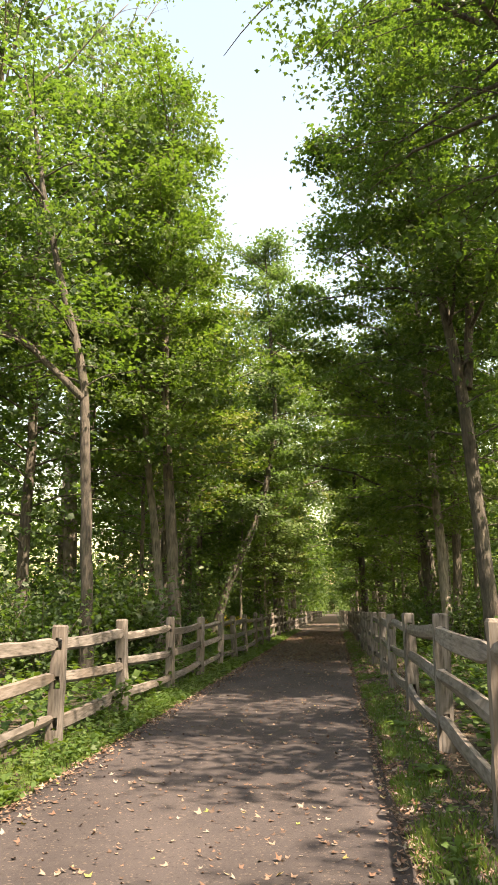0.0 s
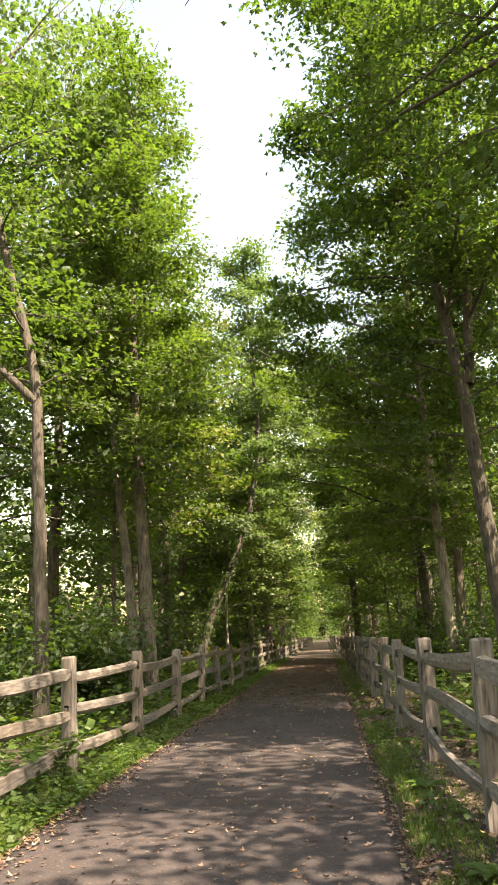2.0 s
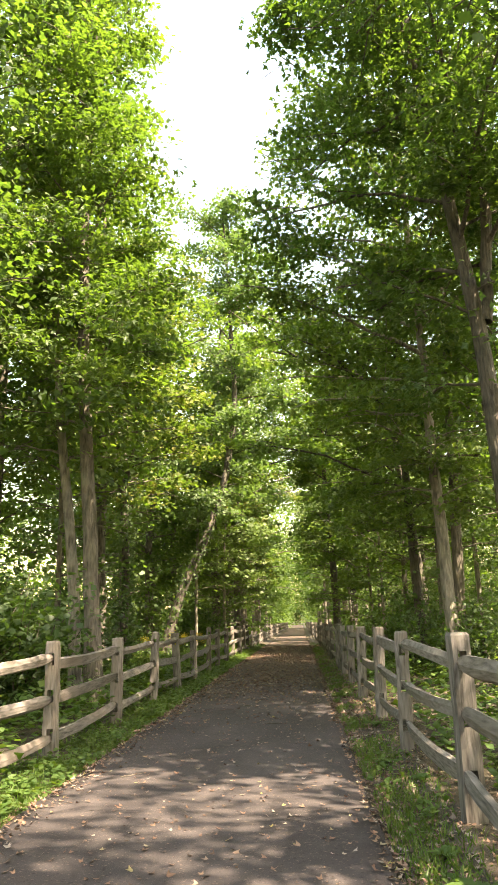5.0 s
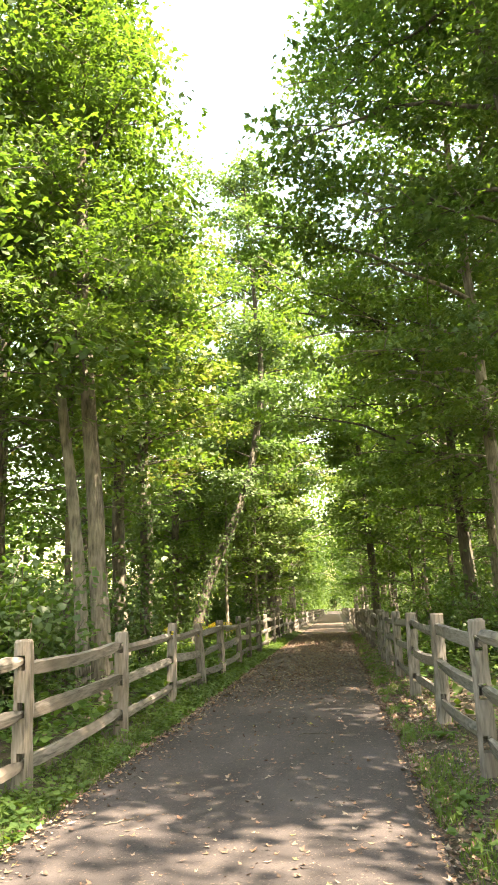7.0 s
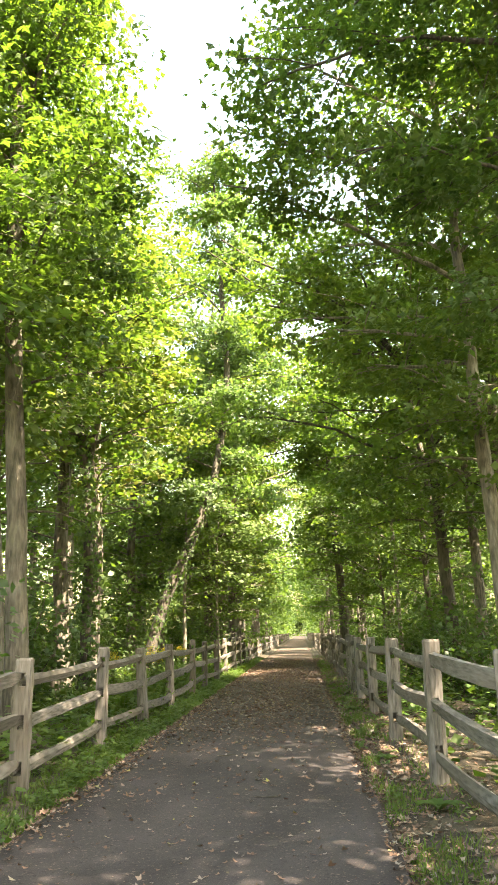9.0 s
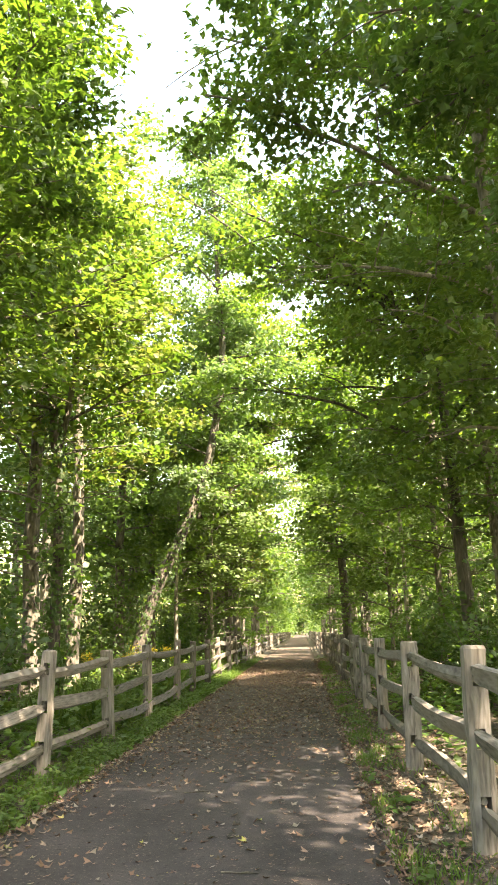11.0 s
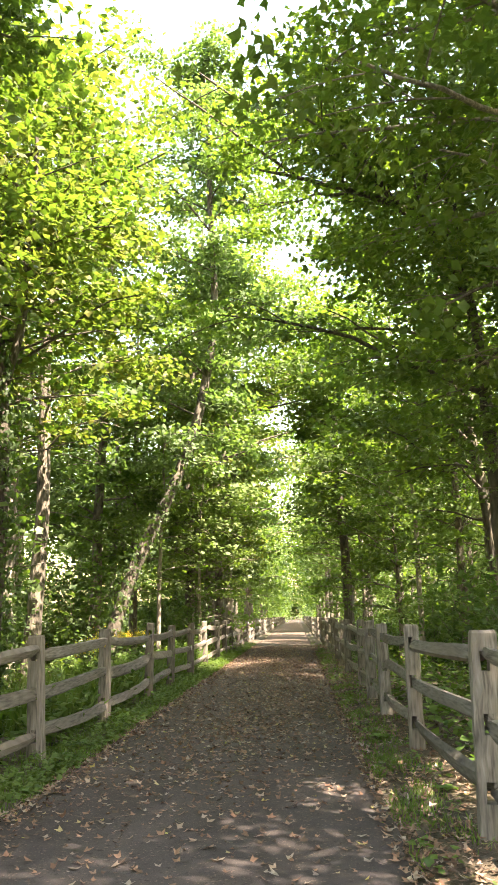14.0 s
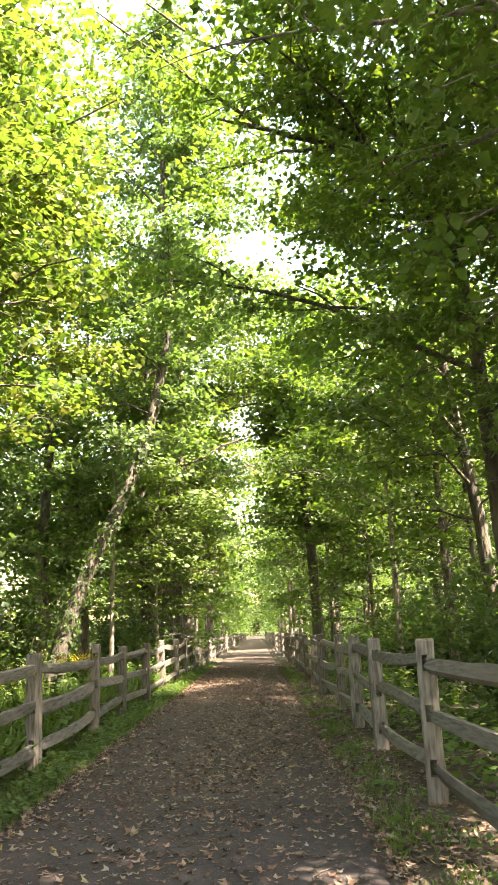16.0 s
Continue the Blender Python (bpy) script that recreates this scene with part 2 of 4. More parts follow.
def curve_through(ctrl, count):
    """A smooth line of count points through a few control points."""
    c = np.asarray(ctrl, float)
    s = np.concatenate([[0], np.cumsum(np.linalg.norm(np.diff(c, axis=0), axis=1))])
    u = np.linspace(0, s[-1], count)
    out = np.stack([np.interp(u, s, c[:, k]) for k in range(3)], -1)
    for _ in range(2):
        out[1:-1] = 0.25 * out[:-2] + 0.5 * out[1:-1] + 0.25 * out[2:]
    return out


# ---- trees ----
def over_trail(x, y, z, slack=0.0):
    """True in the open air between the two rows of trees, where limbs find no neighbour and end."""
    wave = 0.95 * noise.noise((y * 0.3, z * 0.33, 1.7))
    if y < 36:
        a, b = -2.15 - 0.24 * max(0.0, z - 9.5), -1.2 + (0.42 if y > 15 else 0.1) * max(0.0, z - 11.0)
    elif z < 10.5:
        a, b = -2.1, -0.1
    else:
        return False
    return a + wave + slack < x < b + wave - slack


def tree(ctrl, r0, z0, radius, count, size, leaf, bark, label, seed, shape=MAPLE, limbs=34, lean=(0.0, 0.0), rise=0.45, spread=0.27, flat=0.7, stems=(), ivy=0, repeated=False, arching=False, name="maple_tree", category="tree"):
    """A tree at ctrl[0]: a bent tapered trunk through ctrl, limbs from the height z0 up, sprays of leaves on them.
    lean: how much longer the limbs are towards +x and +y; stems: further trunks that fork off."""
    rng = np.random.default_rng(seed)
    root = np.array(ctrl[0], float)
    root[2] = 0.0
    thing = new(name)
    thing.location = root
    tagged(thing, label, category, "trees along the trail")
    lines, boughs, carriers = [], [], []
    alltop = []
    for k, line in enumerate([ctrl, *stems]):
        c = np.asarray(line, float) - root
        if k == 0:
            c[0, 2] = -0.15
        n = 22
        p = curve_through(c, n)
        wob = rng.normal(0, 0.035, (n, 3)) * [1, 1, 0]
        p[1:] += np.cumsum(wob, axis=0)[1:] * 0.5
        f = np.linspace(0, 1, n)
        r = (r0 if k == 0 else r0 * 0.55) * (1 - f) ** 0.75 + 0.018
        if k == 0:
            r[0] *= 1.45
            r[1] *= 1.12
        lines.append((p, r))
        alltop.append(p)
    tv, tf = tubes(lines, 10)
    child("trunk", mesh_from("trunk", tv, tf, bark, True), thing)
    top = max(p[-1, 2] for p in alltop)
    per = max(6, limbs // len(alltop))
    for p in alltop:
        zs = p[:, 2]
        lo = max(z0, zs[0] + 0.4)
        hi = zs[-1]
        for i in range(per):
            h = lo + (hi - lo) * ((i + rng.random()) / per) * 0.985
            f = (h - z0) / max(top - z0, 0.1)
            base = np.array([np.interp(h, zs, p[:, 0]), np.interp(h, zs, p[:, 1]), h])
            az = i * 2.399963 + rng.normal(0, 0.35)
            d = np.array([math.cos(az), math.sin(az), 0.0])
            reach = radius * max(0.2, math.sin(math.pi * (0.2 + 0.72 * min(max(f, 0), 1)))) ** 0.75 * rng.uniform(0.55, 1.2)
            reach *= max(0.35, 1 + lean[0] * d[0] + lean[1] * d[1])
            for _ in range(9):
                if repeated or arching or not over_trail(*(root + base + reach * d)[:2], h + 0.3 * reach):
                    break
                reach *= 0.82
            u = np.linspace(0, 1, 7)
            up = rise * rng.uniform(0.4, 1.5) * (0.7 + 1.1 * f)
            pts = base + reach * (u[:, None] * d + (up * u - 0.28 * (1 - 0.7 * f) * u ** 2.2)[:, None] * np.array([0, 0, 1]))
            pts[1:] += np.cumsum(rng.normal(0, 0.05 * reach / 3, (6, 3)), axis=0)
            rr = 0.011 * reach * (1 - 0.8 * u) + 0.006
            fine = [(pts, rr)]
            boughs.append(fine)
            carriers.append((pts[2:], 1.0))
            for j in range(5):
                k = 1 + j
                q0 = pts[min(k + 1, 6)] * 0.5 + pts[k] * 0.5
                sgn = 1 if j % 2 else -1
                turn = az + sgn * rng.uniform(0.5, 1.1)
                dd = np.array([math.cos(turn), math.sin(turn), rng.normal(0.12, 0.15)])
                ln = reach * rng.uniform(0.25, 0.48) * (1.1 - 0.08 * j)
                v = np.linspace(0, 1, 4)
                sub = q0 + ln * (v[:, None] * dd + (-0.18 * v ** 2)[:, None] * np.array([0, 0, 1]))
                fine.append((sub, 0.006 * ln * (1 - 0.7 * v) + 0.004))
                carriers.append((sub, 1.5))
    if repeated:
        bv, bf = tubes([b for bough in boughs for b in bough[:1]], 3)
        tagged(child("branchwork", mesh_from("branchwork", bv, bf, bark, True), thing), kind="stuff")
    else:
        for bough in boughs:
            bv, bf = tubes(bough, 5)
            child("limb", mesh_from("limb", bv, bf, bark, True), thing)
    seg_a = np.concatenate([c[:-1] for c, _ in carriers])
    seg_b = np.concatenate([c[1:] for c, _ in carriers])
    wt = np.linalg.norm(seg_b - seg_a, axis=1) * np.concatenate([np.full(len(c) - 1, w) for c, w in carriers])
    wt = wt * rng.gamma(1.1, 0.9, len(wt)) * (0.30 + 0.70 * np.clip((seg_a[:, 2] - z0) / 3.5, 0, 1))
    sprays = max(60, count // 42)
    which = rng.choice(len(wt), sprays, p=wt / wt.sum())
    t = rng.random((sprays, 1))
    mid = seg_a[which] * (1 - t) + seg_b[which] * t + rng.normal(0, 1, (sprays, 3)) * [spread, spread, spread * flat]
    if not repeated and not arching:
        clear = np.array([not over_trail(*(root + p), 0.1) for p in mid])
        mid, which, sprays = mid[clear], which[clear], int(clear.sum())
        count = int(count * (0.4 + 0.6 * clear.mean()))
    out = normed(seg_b[which] - seg_a[which]) + rng.normal(0, 0.45, (sprays, 3)) * [1, 1, 0.3]
    tilt = np.array([0, 0, 1.0]) + rng.normal(0, 0.3, (sprays, 3))
    idx = rng.integers(0, sprays, count)
    around = rng.normal(0, 1, (count, 3)) * [2.5 * size, 2.5 * size, 0.6 * size]
    centre = mid[idx] + around
    tip = out[idx] + rng.normal(0, 0.8, (count, 3)) * [1, 1, 0.35] + np.array([0, 0, -0.25])
    nor = tilt[idx] + rng.normal(0, 0.5, (count, 3))
    cv, cf = leaves(centre, tip, nor, size * rng.uniform(0.65, 1.25, count), shape)
    child("crown", mesh_from("crown", cv, cf, leaf), thing)
    if ivy:
        p = alltop[0]
        k = rng.random(ivy) ** 1.2 * min(0.62, 7.5 / max(p[-1, 2], 1))
        at = np.stack([np.interp(k, np.linspace(0, 1, len(p)), p[:, c]) for c in range(3)], -1)
        a = rng.random(ivy) * 6.283
        o = np.stack([np.cos(a), np.sin(a), np.zeros(ivy)], -1)
        rad = r0 * 1.05 * (1 - k) + 0.03 + np.abs(rng.normal(0, 0.16, ivy)) * (0.6 + 0.8 * np.sin(k * 23 + seed) ** 2)
        iv, jf = leaves(at + o * rad[:, None], np.array([0, 0, -1.0]) + rng.normal(0, 0.5, (ivy, 3)), o + rng.normal(0, 0.35, (ivy, 3)), 0.11 * rng.uniform(0.6, 1.3, ivy), MAPLE)
        child("ivy", mesh_from("ivy", iv, jf, LEAF_DARK_SHADED), thing, "dark green climbing ivy on the trunk")
    return thing


def shrub(x, y, h, r, count, size, leaf, label, seed, name="shrub"):
    """A bush of several thin stems with leaves from the ground up."""
    rng = np.random.default_rng(seed)
    thing = new(name)
    thing.location = (x, y, 0)
    tagged(thing, label, "shrub", "bushes behind the fence")
    lines = []
    for i in range(11):
        a, u = rng.random() * 6.283, np.linspace(0, 1, 6)
        o = np.array([math.cos(a), math.sin(a), 0]) * r * rng.uniform(0.3, 1.0)
        p = u[:, None] ** 1.4 * o + (u * h * rng.uniform(0.6, 1.05) - 0.08)[:, None] * np.array([0, 0, 1]) + np.cumsum(rng.normal(0, 0.03, (6, 3)), axis=0)
        lines.append((p, 0.012 * (1 - 0.8 * u) + 0.003))
    v, f = tubes(lines, 4)
    tagged(child("twigwork", mesh_from("twigwork", v, f, BARK), thing), kind="stuff")
    k = rng.integers(0, 11, count)
    t = rng.uniform(0.12, 1.0, count) ** 0.8 * 4.99
    arr = np.array([p for p, _ in lines])
    i0 = t.astype(int)
    c = arr[k, i0] * (1 - (t - i0))[:, None] + arr[k, i0 + 1] * (t - i0)[:, None]
    c = c + rng.normal(0, 0.16 * r + 0.05, (count, 3)) * [1, 1, 0.7]
    c[:, 2] = np.maximum(c[:, 2], 0.03)
    v, f = leaves(c, rng.normal(0, 1, (count, 3)) * [1, 1, 0.4] + [0, 0, -0.2], np.array([0, 0, 1.0]) + rng.normal(0, 0.5, (count, 3)), size * rng.uniform(0.6, 1.3, count), KITE)
    child("foliage", mesh_from("foliage", v, f, leaf), thing)
    return thing


# ---- ground and trail ----
EDGE_L, EDGE_R, FENCE_L, FENCE_R = -2.46, 0.36, -3.03, 1.0


def ground_height(x, y):
    off = max(EDGE_L - x, x - EDGE_R, 0.0)
    rise = -0.045 + 0.075 * min(1.0, off / 0.35)
    if off > 0.9:
        rise -= 0.10 * min(1.0, (off - 0.9) / 2.0)
    if off > 0.0:
        rise += 0.035 * noise.noise((x * 0.9, y * 0.9, 3.1)) + 0.09 * min(1.0, off / 4) * noise.noise((x * 0.16, y * 0.16, 8.0))
    return rise


def grid_mesh(name, xs, ys, height, mat):
    v = np.array([(x, y, height(x, y)) for y in ys for x in xs])
    nx = len(xs)
    i, j = np.meshgrid(np.arange(nx - 1), np.arange(len(ys) - 1))
    a = (j * nx + i).ravel()
    return mesh_from(name, v, np.stack([a, a + 1, a + 1 + nx, a + nx], -1), mat, True)


xs = np.concatenate([[-900, -300, -90, -45], np.arange(-25, -6, 1.5), np.arange(-6, -2.4, 0.15), [-1.6, -0.6], np.arange(0.2, 4, 0.15), np.arange(4.5, 26, 1.5), [45, 90, 300, 900]])
ys = np.concatenate([[-900, -200, -60, -25], np.arange(-12, 45, 0.4), np.arange(46, 100, 2.0), [120, 150, 200, 300, 500, 900, 2500]])
tagged(new("ground", grid_mesh("ground", xs, ys, ground_height, SOIL)), "brown forest soil strewn with litter", "ground", kind="structure")


def trail_mesh():
    ys = np.concatenate([np.arange(-14, 50, 0.2), np.arange(50, 330, 1.5)])
    rows = []
    for y in ys:
        a = EDGE_L + 0.05 * noise.noise((0.0, y * 0.8, 1.0)) + 0.03 * noise.noise((0.0, y * 3.1, 5.0))
        b = EDGE_R + 0.05 * noise.noise((9.0, y * 0.8, 1.0)) + 0.03 * noise.noise((9.0, y * 3.1, 5.0))
        row = [(a - 0.02, y, -0.08)]
        for u in np.linspace(0, 1, 13):
            x = a + (b - a) * u
            row.append((x, y, 0.012 * (1 - (2 * u - 1) ** 4) + 0.006 * noise.noise((x * 1.2, y * 0.7, 2.0))))
        rows.append(row + [(b + 0.02, y, -0.08)])
    v = np.array(rows)
    nx = v.shape[1]
    i, j = np.meshgrid(np.arange(nx - 1), np.arange(len(ys) - 1))
    a = (j * nx + i).ravel()
    return mesh_from("trail", v.reshape(-1, 3), np.stack([a, a + 1, a + 1 + nx, a + nx], -1), ASPHALT, True)


tagged(new("trail", trail_mesh()), "grey worn asphalt trail strewn with fallen leaves", "path", kind="structure")


# ---- fences ----
def post_mesh(rng, height, w, d):
    """A split cedar post with three mortises through it, a little twisted and tapered."""
    hw, hh = 0.036, 0.066
    holes = [height - 0.20, height - 0.60, height - 1.02]
    xs = [-w / 2, -hw, hw, w / 2]
    zs = sorted([-0.25, height - 0.02] + [z + s * hh for z in holes for s in (-1, 1)] + [height - 0.40, height - 0.81])
    bm = bmesh.new()
    uv = bm.loops.layers.uv.new("UVMap")
    made = {}

    def vert(i, j, s):
        if (i, j, s) not in made:
            x, z = xs[i], zs[j]
            k = 1 - 0.07 * max(z, 0) / height
            corner = 0.82 if i in (0, 3) else 1.0
            made[i, j, s] = bm.verts.new((x * k + rng.normal(0, 0.0035), s * d / 2 * k * corner + rng.normal(0, 0.0035), z))
        return made[i, j, s]

    def is_hole(i, j):
        return i == 1 and any(abs((zs[j] + zs[j + 1]) / 2 - z) < 0.01 for z in holes)

    n = len(zs)
    for j in range(n - 1):
        for i in range(3):
            if is_hole(i, j):
                for (a, b) in (((i, j), (i + 1, j)), ((i + 1, j), (i + 1, j + 1)), ((i + 1, j + 1), (i, j + 1)), ((i, j + 1), (i, j))):
                    bm.faces.new((vert(*a, -1), vert(*b, -1), vert(*b, 1), vert(*a, 1)))
                continue
            bm.faces.new((vert(i, j, -1), vert(i + 1, j, -1), vert(i + 1, j + 1, -1), vert(i, j + 1, -1)))
            bm.faces.new((vert(i + 1, j, 1), vert(i, j, 1), vert(i, j + 1, 1), vert(i + 1, j + 1, 1)))
        bm.faces.new((vert(0, j, 1), vert(0, j, -1), vert(0, j + 1, -1), vert(0, j + 1, 1)))
        bm.faces.new((vert(3, j, -1), vert(3, j, 1), vert(3, j + 1, 1), vert(3, j + 1, -1)))
    tips = {}
    for i in range(4):
        for s in (-1, 1):
            v = vert(i, n - 1, s).co
            tips[i, s] = bm.verts.new((v.x * 0.88, v.y * 0.8, height + rng.normal(0, 0.004)))
    ring = [(i, -1) for i in range(4)] + [(i, 1) for i in (3, 2, 1, 0)]
    for a, b in zip(ring, ring[1:] + ring[:1]):
        bm.faces.new((vert(a[0], n - 1, a[1]), vert(b[0], n - 1, b[1]), tips[b], tips[a]))
    for i in range(3):
        bm.faces.new((tips[i, -1], tips[i + 1, -1], tips[i + 1, 1], tips[i, 1]))
    bmesh.ops.recalc_face_normals(bm, faces=bm.faces)
    for f in bm.faces:
        for lp in f.loops:
            c = lp.vert.co
            lp[uv].uv = ((c.x + c.y) * 3.2, c.z * 0.35)
    me = bpy.data.meshes.new("post")
    bm.to_mesh(me)
    bm.free()
    me.materials.append(CEDAR)
    return me


def rail_mesh(rng, length):
    """A split rail: an uneven wedge with both ends hewn thin to enter the mortises."""
    bm = bmesh.new()
    uv = bm.loops.layers.uv.new("UVMap")
    us = [0, 0.03, 0.065, 0.11, 0.2, 0.32, 0.44, 0.56, 0.68, 0.8, 0.89, 0.935, 0.97, 1]
    hgt, thk, sag = rng.uniform(0.115, 0.145), rng.uniform(0.065, 0.085), rng.uniform(0.0, 0.045)
    twist, bow = rng.normal(0, 0.22), rng.normal(0, 0.03)
    sect = [(-0.5, -0.42), (-0.12, -0.55), (0.42, -0.38), (0.52, 0.05), (0.25, 0.5), (-0.35, 0.46)]
    jig = rng.normal(0, 0.05, (6, 2))
    rows = []
    for u in us:
        e = min(1.0, min(u, 1 - u) / 0.10)
        e = e * e * (3 - 2 * e)
        a, b = 0.046 + (thk - 0.046) * e, 0.056 + (hgt - 0.056) * e
        t = twist * (u - 0.5) * 2 * e
        bend = 4 * u * (1 - u)
        row = []
        for (sx, sz), (jx, jz) in zip(sect, jig):
            x, z = (sx + jx) * a + rng.normal(0, 0.002), (sz + jz) * b + rng.normal(0, 0.003)
            row.append(bm.verts.new((x * math.cos(t) - z * math.sin(t) + bow * bend, (u - 0.5) * length, x * math.sin(t) + z * math.cos(t) - sag * bend)))
        rows.append(row)
    for ra, rb in zip(rows, rows[1:]):
        for i in range(6):
            bm.faces.new((ra[i], ra[(i + 1) % 6], rb[(i + 1) % 6], rb[i]))
    bm.faces.new(rows[0][::-1])
    bm.faces.new(rows[-1])
    bmesh.ops.recalc_face_normals(bm, faces=bm.faces)
    for f in bm.faces:
        for lp in f.loops:
            c = lp.vert.co
            lp[uv].uv = ((c.x + c.z) * 3.2, c.y * 0.35)
    me = bpy.data.meshes.new("rail")
    bm.to_mesh(me)
    bm.free()
    me.materials.append(CEDAR)
    return me


def fence(x, places, height, label, seed):
    """places: how far along the trail the posts stand; the rails of a bay are as long as the bay."""
    rng = np.random.default_rng(seed)
    thing = tagged(new("split_rail_fence"), label, "fence")
    thing.location = (x, 0, 0)
    posts = [post_mesh(rng, height * rng.uniform(0.98, 1.02), rng.uniform(0.15, 0.185), rng.uniform(0.105, 0.13)) for _ in range(6)]
    rails = [rail_mesh(rng, 3.15) for _ in range(12)]
    for y, after in zip(places, [*places[1:], None]):
        p = child("post", posts[rng.integers(6)], thing)
        dz = rng.normal(0, 0.012)
        p.matrix_basis = pose(rng.normal(0, 0.02), y, dz, rng.normal(0, 1.0), rng.normal(0, 1.4), rng.normal(0, 6) + 180 * rng.integers(2))
        if after is None:
            break
        for h in (height - 0.20, height - 0.60, height - 1.02):
            r = child("rail", rails[rng.integers(12)], thing)
            lift = 0.030 if rng.random() < 0.5 else -0.030
            slope = math.degrees(math.atan2(-2 * lift, after - y))
            r.matrix_basis = pose(rng.normal(0, 0.006), (y + after) / 2, h + dz * 0.5, slope, rng.normal(0, 7), 180 * rng.integers(2)) @ Matrix.Diagonal((1, (after - y + 0.10) / 3.15, 1, 1))
    return thing


def run_on(near, step=3.05, first=-8.0, last=176.0):
    """The posts whose places are known, and more of them at even steps before and after."""
    before = [near[0] - step * k for k in range(1, 9) if near[0] - step * k > first][::-1]
    return [*before, *near, *[near[-1] + step * k for k in range(1, 60) if near[-1] + step * k < last]]


fence(FENCE_L, run_on([8.25, 10.95, 14.15, 17.25, 20.35, 23.2, 26.2, 29.4, 31.95, 34.95, 38.5, 41.55]), 1.30, "weathered grey cedar split-rail fence, grass at its foot", 11)
fence(FENCE_R, run_on([5.15, 8.0, 11.15, 14.35, 17.25, 20.35, 23.65, 26.45, 28.6, 31.35, 34.9]), 1.34, "weathered grey cedar split-rail fence, leaf litter at its foot", 12)


# ---- trees beside the trail, where they stand ----
BRIGHT = "maple with sunlit yellow-green leaves beside the fence"
SHADE = "maple with dark green shaded leaves beside the fence"
def build_trees():
    tree([(-5.0, 15.3, 0), (-5.05, 15.3, 3), (-5.2, 15.3, 5.4), (-5.15, 15.3, 6.4), (-5.6, 15.3, 7.5), (-6.2, 15.3, 10), (-7.1, 15.4, 14.5)], 0.125, 5.5, 3.2, 14000, 0.11, LEAF_DARK_SHADED, BARK_DARK,
         "forked dark-barked maple leaning over the undergrowth", 21, lean=(-0.45, 0), limbs=26, stems=([(-5.2, 15.3, 5.9), (-6.4, 15.2, 7.1), (-7.6, 15.0, 8.4), (-8.6, 14.8, 9.6)],))
    tree([(-4.15, 20.4, 0), (-4.25, 20.4, 2), (-4.4, 20.4, 4), (-4.45, 20.4, 6), (-4.6, 20.4, 9.6), (-4.55, 20.4, 13), (-4.3, 20.4, 17.4)], 0.16, 5.0, 3.0, 36000, 0.1, LEAF_MAPLE, BARK,
         "tall straight maple with sunlit yellow-green leaves beside the fence", 22, limbs=48, lean=(0.05, 0))
    tree([(-4.65, 20.9, 0), (-4.85, 20.9, 3), (-5.05, 20.9, 5), (-5.3, 20.9, 8), (-5.6, 21.2, 13)], 0.12, 4.6, 2.6, 10000, 0.13, LEAF_MAPLE, BARK_PALE, "slender pale-barked maple close beside a thicker one", 23, KITE, limbs=26, lean=(-0.3, 0))
    tree([(-5.3, 27.5, 0), (-5.2, 27.5, 3.2), (-5.3, 27.5, 5.5), (-5.5, 27.5, 6.8), (-6.0, 27.5, 9), (-6.8, 27.6, 13.0)], 0.12, 5.0, 2.6, 10000, 0.14, LEAF_YELLOW, BARK_DARK,
         "ivy-clad maple with leaves turning yellow", 24, KITE, limbs=26, ivy=1500, lean=(-0.3, 0), stems=([(-5.3, 27.5, 5.4), (-4.9, 27.5, 7.0), (-4.95, 27.6, 9.5), (-5.1, 27.7, 11.5)],))
    tree([(-6.8, 34, 0), (-6.75, 34, 4.5), (-6.85, 34, 8), (-6.3, 34, 17.5)], 0.2, 5.6, 3.1, 14000, 0.155, LEAF_YELLOW, BARK, "maple with leaves turning yellow at the ends", 25, KITE, limbs=34)
    tree([(-5.9, 37.5, 0), (-5.6, 37.5, 1.2), (-5.05, 37.5, 3.1), (-4.3, 37.6, 4.5), (-3.8, 37.8, 5.6), (-3.5, 38.1, 6.4), (-3.0, 38.4, 8.8), (-2.7, 38.5, 10.5), (-2.9, 38.5, 15.0), (-3.2, 38.4, 21.5)], 0.19, 5.8, 3.1, 24000, 0.145, LEAF_PALE, BARK_DARK,
         "crooked leaning tree with dark brown bark and grey-green leaves", 26, KITE, limbs=38, ivy=900, lean=(-0.1, 0))
    tree([(-4.5, 45.5, 0), (-4.45, 45.5, 5.6), (-4.5, 45.5, 8.6), (-4.0, 45.5, 18.5)], 0.22, 3.0, 4.0, 16000, 0.165, LEAF_MAPLE, BARK_DARK, SHADE, 27, KITE, lean=(0.25, -0.2))
    tree([(-3.7, 49, 0), (-3.6, 49, 6), (-3.1, 49, 12), (-2.6, 49, 18.5)], 0.2, 3.4, 3.8, 16000, 0.165, LEAF_YELLOW, BARK, "tall maple with yellow-green leaves beside the fence", 127, KITE, limbs=40, lean=(0.2, -0.1))
    tree([(-7.4, 42, 0), (-7.4, 42, 6), (-7.2, 42, 12), (-7.0, 42, 18)], 0.2, 2.0, 3.6, 15000, 0.165, LEAF_MAPLE, BARK, BRIGHT, 128, KITE, limbs=38)
    tree([(-4.95, 58, 0), (-5.0, 58, 5.4), (-4.5, 58, 19)], 0.25, 2.2, 4.2, 13000, 0.19, LEAF_YELLOW, BARK, BRIGHT, 28, KITE, lean=(0.3, -0.2))
    tree([(-3.9, 74, 0), (-3.85, 74, 5), (-3.6, 74, 16)], 0.27, 2.2, 4.2, 13000, 0.24, LEAF_MAPLE, BARK, BRIGHT, 29, KITE, lean=(0.3, -0.2))
